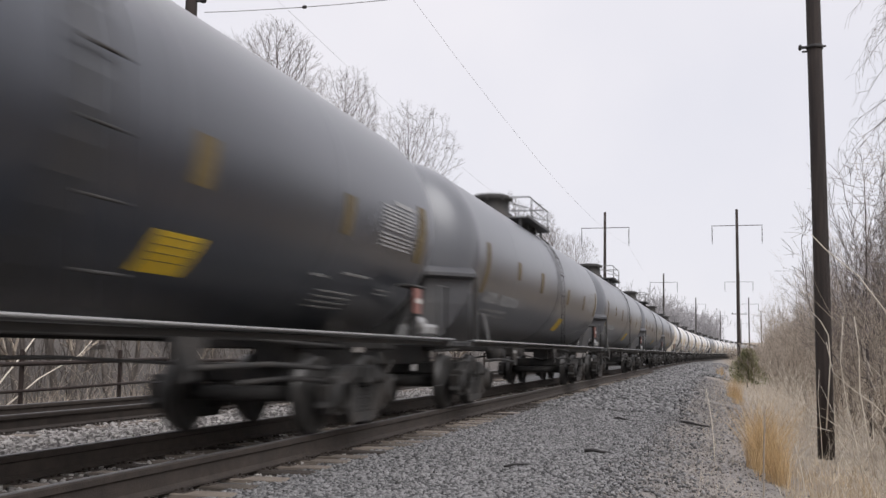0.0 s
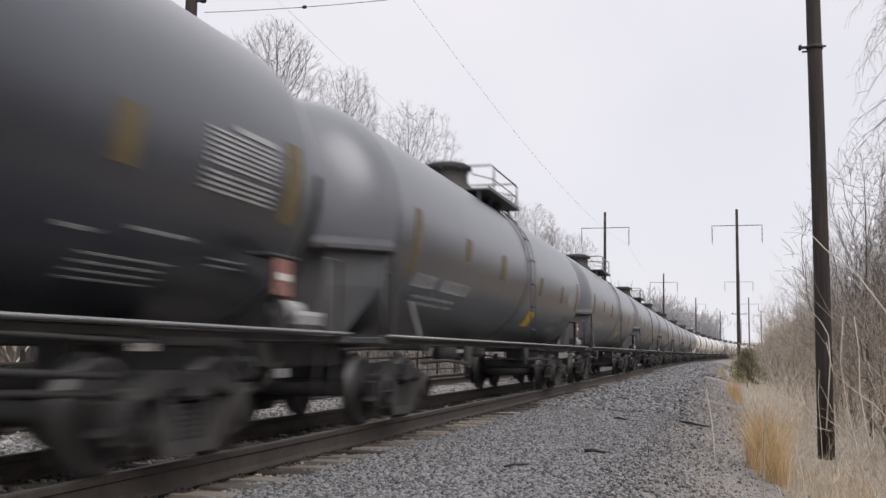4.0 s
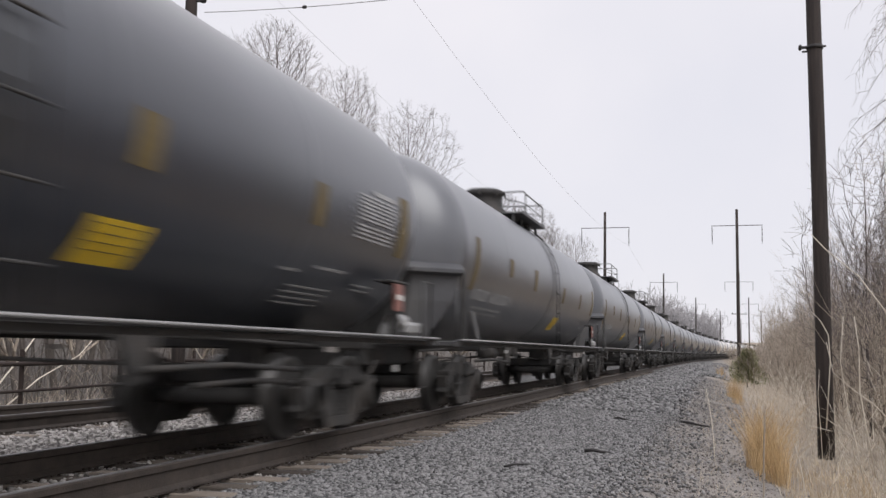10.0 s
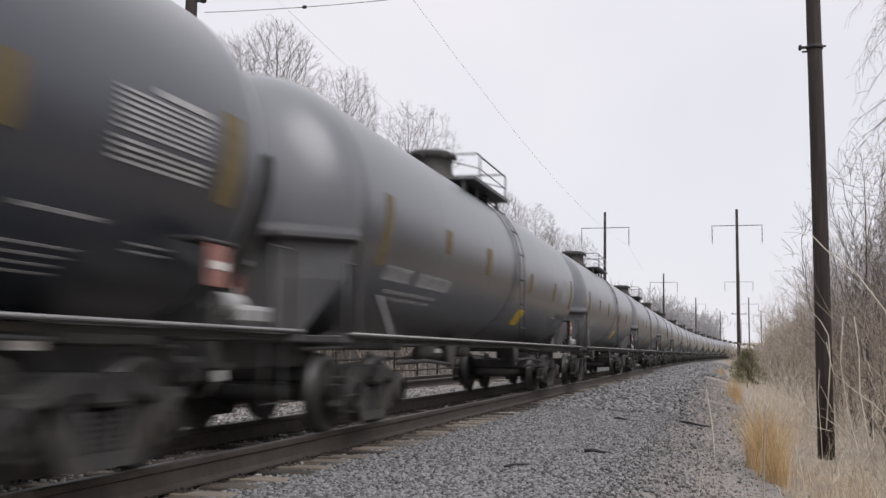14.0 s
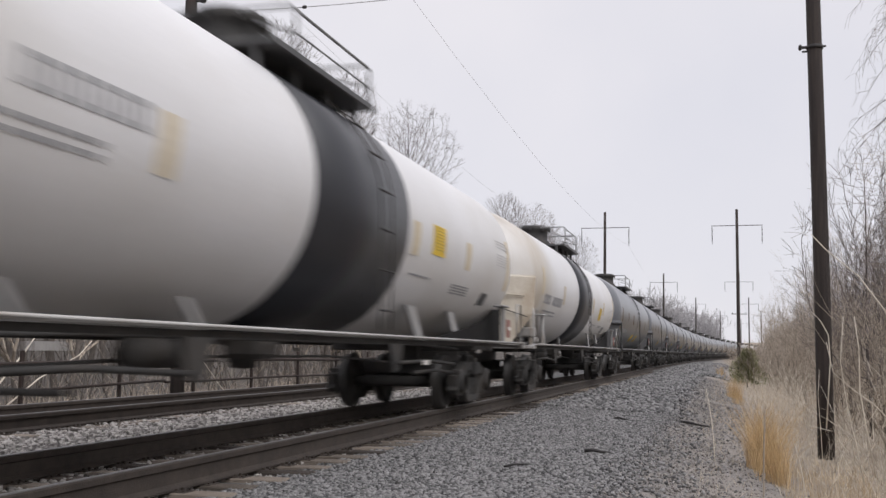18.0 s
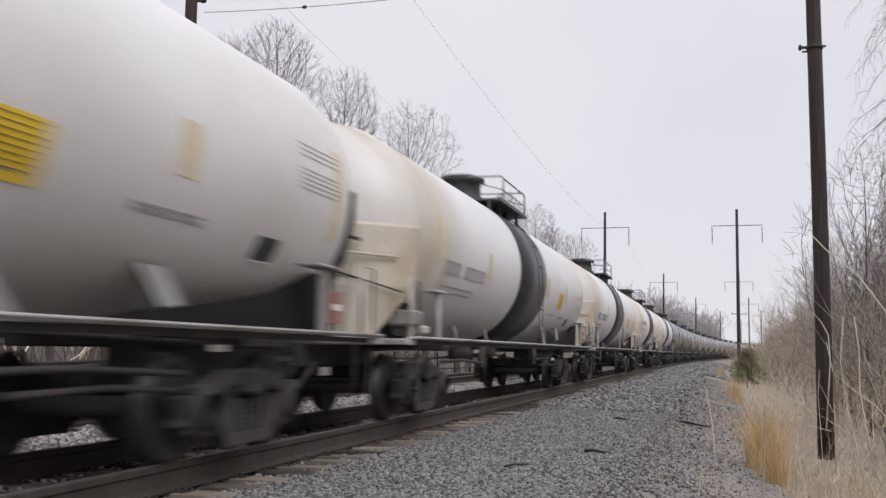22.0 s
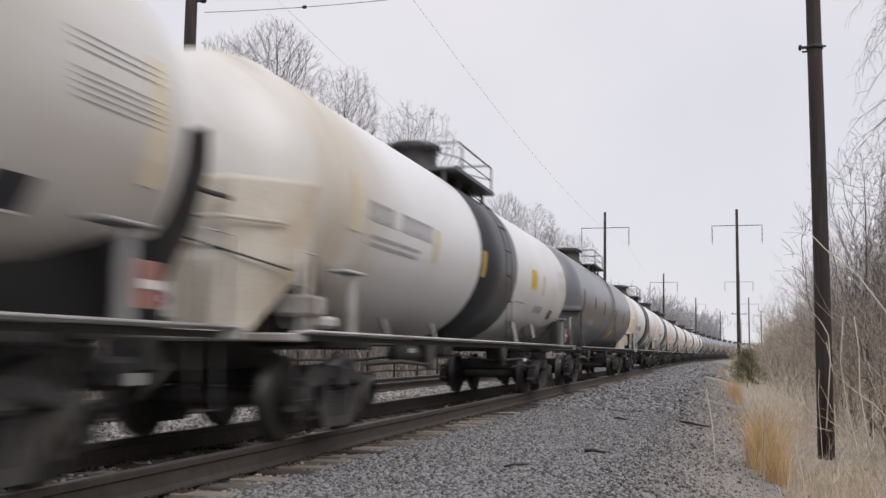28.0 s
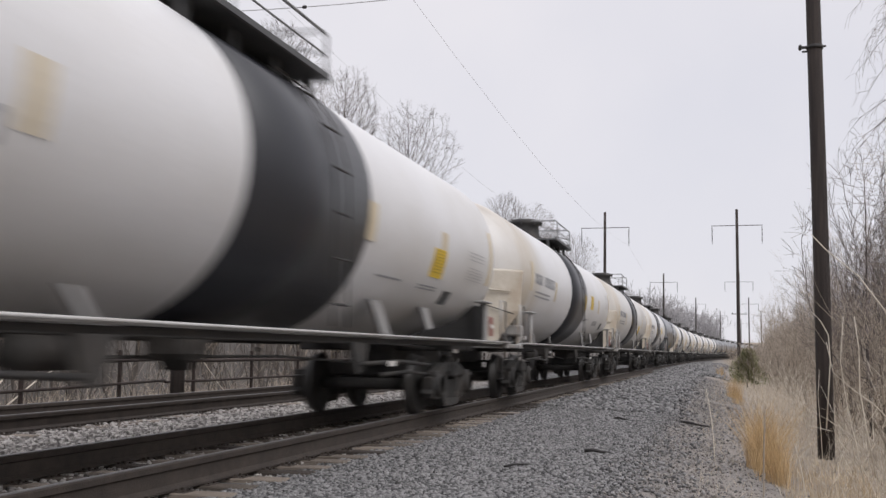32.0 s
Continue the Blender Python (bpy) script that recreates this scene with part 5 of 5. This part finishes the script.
def white_car(seed, label, high, yl, low, mark_y, mark, words=-20, fine=2, paint=WHITE, band_from=-1.3, band_to=1.75, shift=0.0):
    rnd = random.Random(seed)
    car = thing("tank_car", label, "tank car", "tank cars of the train")
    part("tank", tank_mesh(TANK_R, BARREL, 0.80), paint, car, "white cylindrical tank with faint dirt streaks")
    add_truck(car, -6.75)
    add_truck(car, 6.75)
    underframe(car, BOARD, GRIME)
    top_works(car, GRIME, RAILPAINT, -0.45, 1.5)
    band = Mesh().lathe([(band_from, TANK_R + 0.003), (band_from, TANK_R + 0.007), (band_to, TANK_R + 0.007), (band_to, TANK_R + 0.003)], "y", 72, (0, 0, TANK_Z))
    part("black_band", band, BAND, car, "wide black band painted round the tank")
    ladder_on_tank(car, 0.72, 0.42, GRIME)
    # stained end jacket: a faceted cover over the lower half of the head
    jk = part("end_jacket", folded_shield(-1, WHITE_JACKET), CREAM, car, "cream stained folded steel end jacket")
    part("grab_iron", Mesh().tube([(-1.25, -8.72, 2.02), (-0.86, -9.2, 2.04), (0.86, -9.2, 2.04), (1.25, -8.72, 2.02)], 0.018, 6), CREAM, jk)
    part("hose", Mesh().tube([(-1.0, -9.16, 2.15), (-0.3, -9.17, 1.98), (0.5, -9.17, 1.86), (0.9, -9.12, 1.74), (1.3, -8.72, 1.6)], 0.011, 6), GRIME, jk)
    part("hose", Mesh().tube([(0.35, -9.16, 2.36), (0.5, -9.3, 2.33), (0.75, -9.28, 2.24), (0.9, -9.13, 2.2)], 0.025, 6), GRIME, jk)
    part("head_shield", folded_shield(1, LEAD_SHIELD), GRIME, car, "dark steel shield standing off the leading end")
    for side in (-1, 1):
        # webs cut tall and near-black to take in the tank's underside shade
        part("draft_web", Mesh().prism([(3.8, 1.03), (8.5, 1.03), (8.5, 1.78), (8.1, 1.74), (7.6, 1.54), (7.0, 1.40), (6.0, 1.27), (4.8, 1.16)], "x", min(side * 1.10, side * 1.15), max(side * 1.10, side * 1.15)), SHADEWEB, car, "black draft sill web, darkened with the shade under the tank")
        part("draft_web", Mesh().prism([(-6.6, 1.03), (-8.6, 1.03), (-8.6, 1.66), (-7.8, 1.58), (-7.2, 1.34)], "x", min(side * 1.00, side * 1.05), max(side * 1.00, side * 1.05)), SHADEWEB, car, "black draft sill web, darkened with the shade under the tank")
        corner_post(car, -7.30, side, BOARD)
        corner_post(car, 7.62, side, STRUT)
        part("end_post", Mesh().box((side * 1.30, -8.30, 1.42), (0.05, 0.07, 0.76), chamfer=0.01), CREAM, car)
        for y, w, z in ((3.12, 0.38, 1.48), (5.25, 0.38, 1.48), (-5.2, 0.12, 1.28), (-3.0, 0.12, 1.28)):
            part("tank_strut", Mesh().prism([(y, 1.04), (y + w, 1.04), (y + w - 1.14 * (z - 1.04), z), (y - 1.14 * (z - 1.04), z)], "x", side * 1.10 - 0.02, side * 1.10 + 0.02), STRUT, car, "grey slanted strut")
    v = Mesh()
    v.box((1.2, -8.25, 1.30), (0.34, 0.5, 0.20), chamfer=0.03)
    v.lathe([(-0.25, 0.10), (0.25, 0.10)], "y", 12, (1.2, -8.2, 1.18))
    v.box((1.25, -7.85, 1.16), (0.2, 0.5, 0.12), chamfer=0.03)
    part("brake_cylinder", v, BOARD, car, "pale painted brake cylinder")
    placard(car, pose(0.25, -9.19, 1.32), PLACWHITE)
    placard(car, pose(1.44, 7.80, 1.30, 0, 0, 90), PLACARD)
    ink = DARKSTEN
    t = Mesh()
    letters(t, -6.8, words, words + 8.5, (4, 6), 0.17, 0.06, 0.28)
    stencil(car, t, ink, "reporting_mark", "dark stencilled marks, hardly readable")
    t = Mesh()
    bars(t, -6.6, -4.75, words - 13, words - 6, 2, rnd, 0.42, 0.1, sp=0.05)
    stencil(car, t, ink, "capacity_stencil")
    up, dy = (15.5, 0.12) if high else (0.0, shift)
    t = Mesh()
    bars(t, 6.85 + dy, 7.85 + dy, -21 + up, -12 + up, 5, rnd, 0.10, 0.9)
    bars(t, 6.85 + dy, 7.85 + dy, -9 + up, -2.5 + up, 3, rnd, 0.10, 0.9)
    stencil(car, t, ink, "test_stencil", "fine dark stencilled lines")
    up, dy = (4.5, 0.0) if high else (0.0, shift)
    t = Mesh()
    bars(t, (2.2 if high else 2.9 + dy), (3.15 if high else 3.85 + dy), -29.9 + up, -28.7 + up, 1, rnd, 0.9, 0.1, sp=0.02)
    bars(t, (4.4 if high else 4.65 + dy), (5.4 if high else 5.5 + dy), -28.7 + up - 1.7 * fine, -28.7 + up, fine, rnd, 0.55, 0.12, sp=0.02)
    stencil(car, t, ink, "side_stencil")
    yp = part("yellow_panel", Mesh().patch(yl, yl + 0.62, low, low + 16, TANK_R + 0.004, TANK_Z, 4), YELLOW, car, "bright yellow warning panel with fine lines")
    t = Mesh()
    bars(t, yl + 0.05, yl + 0.56, low + 1.5, low + 15, 8, rnd, 0.13, 0.4, TANK_R + 0.010)
    stencil(yp, t, OCHRE, "panel_line")
    win = 6.42 if high else 6.0 + shift
    part("dark_window", Mesh().patch(win, win + 0.42, -39.5 + up, -29.5 + up, TANK_R + 0.004, TANK_Z, 3), BAND, car, "small black square on the tank side")
    part("window_sill", Mesh().patch(win, win + 0.42, -39.3 + up, -38.6 + up, TANK_R + 0.009, TANK_Z, 1), PLACWHITE, car)
    part("yellow_mark", Mesh().patch(mark_y, mark_y + 0.27, -15, 2, TANK_R + 0.009, TANK_Z, 4), mark, car, "yellow mark near the band's edge")
    for yy, t0, t1, w in ((-7.2, -13, 11, 0.26), (-4.0, -16, 2, 0.22), (4.95, -14, 2.5, 0.28), (7.95, -20, 16, 0.2)):
        part("reflective_strip", Mesh().patch(yy - w / 2, yy + w / 2, t0, t1, TANK_R + 0.003, TANK_Z, 5), PALEYEL, car, "pale yellow reflective strip")
    return car


BLACK_A = black_car(1, "black tank car with half-height head shields and white stencils")
BLACK_B = black_car(2, "black tank car with two yellow panels on its side", True)
# the white cars have slimmer tanks
TANK_R, TANK_Z = 1.40, 2.44
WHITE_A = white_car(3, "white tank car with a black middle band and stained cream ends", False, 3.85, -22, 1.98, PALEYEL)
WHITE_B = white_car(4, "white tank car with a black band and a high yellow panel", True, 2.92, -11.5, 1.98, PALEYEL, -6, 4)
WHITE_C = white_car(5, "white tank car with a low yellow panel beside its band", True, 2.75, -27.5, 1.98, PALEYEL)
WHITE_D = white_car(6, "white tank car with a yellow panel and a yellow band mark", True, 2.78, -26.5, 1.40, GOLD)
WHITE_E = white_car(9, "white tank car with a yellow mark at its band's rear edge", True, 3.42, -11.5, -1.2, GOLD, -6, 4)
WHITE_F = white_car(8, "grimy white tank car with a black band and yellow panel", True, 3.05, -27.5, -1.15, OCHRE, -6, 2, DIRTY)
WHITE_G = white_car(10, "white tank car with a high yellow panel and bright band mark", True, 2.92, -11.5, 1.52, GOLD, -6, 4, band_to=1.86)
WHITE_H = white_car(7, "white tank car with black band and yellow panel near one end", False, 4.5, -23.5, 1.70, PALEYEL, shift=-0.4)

# the make-up of the train, from far ahead to the last: b and B black, the others white
AHEAD = "bbbbbwwwwwbwwwwwbbb"            # those already past at the start, the last of them nearest
BEHIND = "bbbbbbbbbbbBwqwwyWbudzvww"  # the car beside the camera at the start and those after it
PITCH = 19.18
FIRST = 24.07                         # where the middle of the first of BEHIND stands at the start


def build_train():
    cars, protos = [], {"b": BLACK_A, "B": BLACK_B, "w": WHITE_A, "q": WHITE_B, "y": WHITE_C, "W": WHITE_D, "u": WHITE_E, "d": WHITE_F, "z": WHITE_G, "v": WHITE_H}
    used = set()
    for i, c in enumerate(AHEAD + BEHIND):
        s = FIRST + (len(AHEAD) - i) * PITCH
        car = protos[c]
        if c in used:
            car = None
        used.add(c)
        cars.append((car, protos[c], s))
    return cars


TRAIN = build_train()


# ---- ballast stones ----
def stone_shape(rnd):
    """A broken stone: a squashed, jittered eight-cornered block with cut corners."""
    base = [Vector((x, y, z)) for z in (-1, 1) for x, y in ((-1, -1), (1, -1), (1, 1), (-1, 1))]
    vs = [Vector((p.x * rnd.uniform(0.55, 1.05), p.y * rnd.uniform(0.5, 1.0), p.z * rnd.uniform(0.35, 0.8))) for p in base]
    fs = [(3, 2, 1, 0), (4, 5, 6, 7), (0, 1, 5, 4), (1, 2, 6, 5), (2, 3, 7, 6), (3, 0, 4, 7)]
    return np.array([v[:] for v in vs]), np.array(fs)


SHAPES = [stone_shape(random.Random(300 + i)) for i in range(12)]


def scatter(name, n, place, size, mat, seed, label, sink=0.15):
    rng = np.random.default_rng(seed)
    vs, fs = [], []
    kinds = rng.integers(0, len(SHAPES), n)
    xy = np.array([place(rng) for i in range(n)])
    s = size * (0.55 + 0.8 * rng.random(n) ** 1.6) / 2
    o = 0
    for k in range(len(SHAPES)):
        sel = np.where(kinds == k)[0]
        v, f = SHAPES[k]
        a = rng.uniform(0, 2 * math.pi, (len(sel), 3)) * np.array([[1, 0.25, 0.25]])
        ca, sa, cb, sb = np.cos(a[:, 0]), np.sin(a[:, 0]), np.cos(a[:, 1] - 0.4), np.sin(a[:, 1] - 0.4)
        x, y, z = v[None, :, 0], v[None, :, 1], v[None, :, 2]
        y, z = y * cb[:, None] - z * sb[:, None], y * sb[:, None] + z * cb[:, None]
        x, y = x * ca[:, None] - y * sa[:, None], x * sa[:, None] + y * ca[:, None]
        p = np.stack([x, y, z], 2) * s[sel][:, None, None]
        gz = np.array([ground_z(*xy[i]) for i in sel])
        p[:, :, 0] += xy[sel, 0][:, None]
        p[:, :, 1] += xy[sel, 1][:, None]
        p[:, :, 2] += (gz + s[sel] * (0.55 - sink * 2) + rng.random(len(sel)) * size * 0.35)[:, None]
        vs.append(p.reshape(-1, 3))
        fs.append((np.arange(len(sel))[:, None, None] * 8 + f[None]).ravel() + o)
        o += len(sel) * 8
    return tagged(new(name, stuff_mesh(name, np.concatenate(vs), np.concatenate(fs), np.full(n * 6, 4), mat)), label, "ballast", kind="stuff")


def shoulder(x0, x1, y0, y1, p, ease=1.0):
    def place(rng):
        y = y0 + (y1 - y0) * rng.random() ** p
        q = rng.random() ** ease
        ragged = 0.28 * rng.standard_normal() if q > 0.72 else 0.0
        return line_x(x0 + (x1 - x0) * q + ragged, y), y
    return place


scatter("shoulder_ballast", 100000, shoulder(-3.92, -1.15, 4.8, 24, 1.45, 1.1), 0.032, STONE, 1, "loose grey crushed-stone ballast beside the track")
scatter("far_shoulder_ballast", 12000, shoulder(-3.8, -1.2, 23, 70, 1.4, 1.1), 0.085, STONE, 2, "loose grey crushed-stone ballast further along")
scatter("distant_ballast", 7000, shoulder(-4.0, 0.0, 66, 150, 1.2), 0.14, STONE, 7, "grey crushed-stone ballast far along the line")
scatter("path_gravel", 24000, shoulder(-1.7, 0.7, 6.5, 60, 1.5), 0.02, PATHSTONE, 3, "fine gravel trodden into the dirt path")
scatter("ballast_fringe", 5500, shoulder(-1.7, 0.3, 6.5, 60, 1.5, 1.9), 0.038, STONE, 8, "grey stones thinning out towards the dirt path")
scatter("middle_ballast", 34000, shoulder(-9.0, -5.8, 5.5, 40, 1.5), 0.05, WSTONE, 4, "pale crushed-stone ballast between the tracks")
scatter("crib_ballast", 7500, shoulder(-5.68, -4.3, 4, 30, 1.4), 0.045, WSTONE, 5, "pale ballast between the sleepers", 0.34)
scatter("far_track_ballast", 7000, shoulder(-11.8, -9.0, 8, 40, 1.4), 0.062, WSTONE, 6, "pale ballast along the empty track", 0.3)


def loose_stones():
    """The nearest stones, one by one, lying on the shoulder."""
    kinds = []
    for k, (v, f) in enumerate(SHAPES):
        me = bpy.data.meshes.new("stone")
        me.from_pydata([tuple(p) for p in v], [], [tuple(int(i) for i in q) for q in f])
        me.materials.append(PSTONE)
        kinds.append(me)
    rnd = random.Random(9)
    for i in range(280):
        y = 6.2 + 5.5 * rnd.random() ** 1.2
        x = rnd.uniform(-3.7, -1.1)
        s = rnd.uniform(0.014, 0.024)
        ob = part("stone", rnd.choice(kinds), PSTONE, ground, m=pose(x, y, ground_z(x, y) + s * 0.9, rnd.uniform(-25, 25), rnd.uniform(-25, 25), rnd.uniform(0, 360)))
        ob.scale = (s, s, s)


loose_stones()


def debris():
    """Sticks and a strip of scrap on the shoulder."""
    for x, y, ln, turn, r in ((-1.5, 13.5, 0.30, 4, 0.022), (-1.82, 20.5, 0.28, -20, 0.018), (-0.5, 20.6, 1.3, -62, 0.022), (-2.12, 11.4, 0.5, 70, 0.012)):
        z = ground_z(x, y) + 0.05
        a = radians(turn)
        pts = [(x + math.cos(a) * ln * (q - 0.5) + 0.02 * math.sin(q * 7), y + math.sin(a) * ln * (q - 0.5), z + 0.012 * math.sin(q * 5)) for q in (0, 0.25, 0.5, 0.75, 1)]
        tagged(part("stick", Mesh().tube(pts, [r, r * 1.1, r, r * 0.9, r * 0.5], 6), IRON), "dark broken stick lying on the gravel", "stick", "sticks on the gravel")


debris()


# ---- what moves: the train and its wheels ----
def motions():
    def spline(t):
        ts, xs = [a for a, b in TRAVEL], [b for a, b in TRAVEL]
        k = max(i for i in range(len(ts) - 1) if t >= ts[i] or i == 0)
        def slope(i):
            if i in (0, len(ts) - 1):
                j = min(i, len(ts) - 2)
                return (xs[j + 1] - xs[j]) / (ts[j + 1] - ts[j])
            return (xs[i + 1] - xs[i - 1]) / (ts[i + 1] - ts[i - 1])
        h = ts[k + 1] - ts[k]
        q = (t - ts[k]) / h
        a, b = slope(k) * h, slope(k + 1) * h
        return xs[k] * (2 * q ** 3 - 3 * q ** 2 + 1) + a * (q ** 3 - 2 * q ** 2 + q) + xs[k + 1] * (3 * q ** 2 - 2 * q ** 3) + b * (q ** 3 - q ** 2)

    # wheels turn as the train rolls; the same turning serves all wheels of one place
    times = [i / FPS for i in range(32 * FPS + 1)]
    for w in SPUN:
        x, y, z = w.matrix_basis.translation
        walk(w, [(t, pose(x, y, z) @ Matrix.Rotation(-spline(t) / 0.42, 4, "X")) for t in times])
    for first, proto, s in TRAIN:
        car = first or copy_thing(proto, on_line(NEAR_X, s, RAIL_TOP))
        if first is None:
            car.animation_data_clear()
        walk(car, [(t, on_line(NEAR_X, s + spline(t), RAIL_TOP)) for t in [0.5 * i for i in range(65)]])


motions()
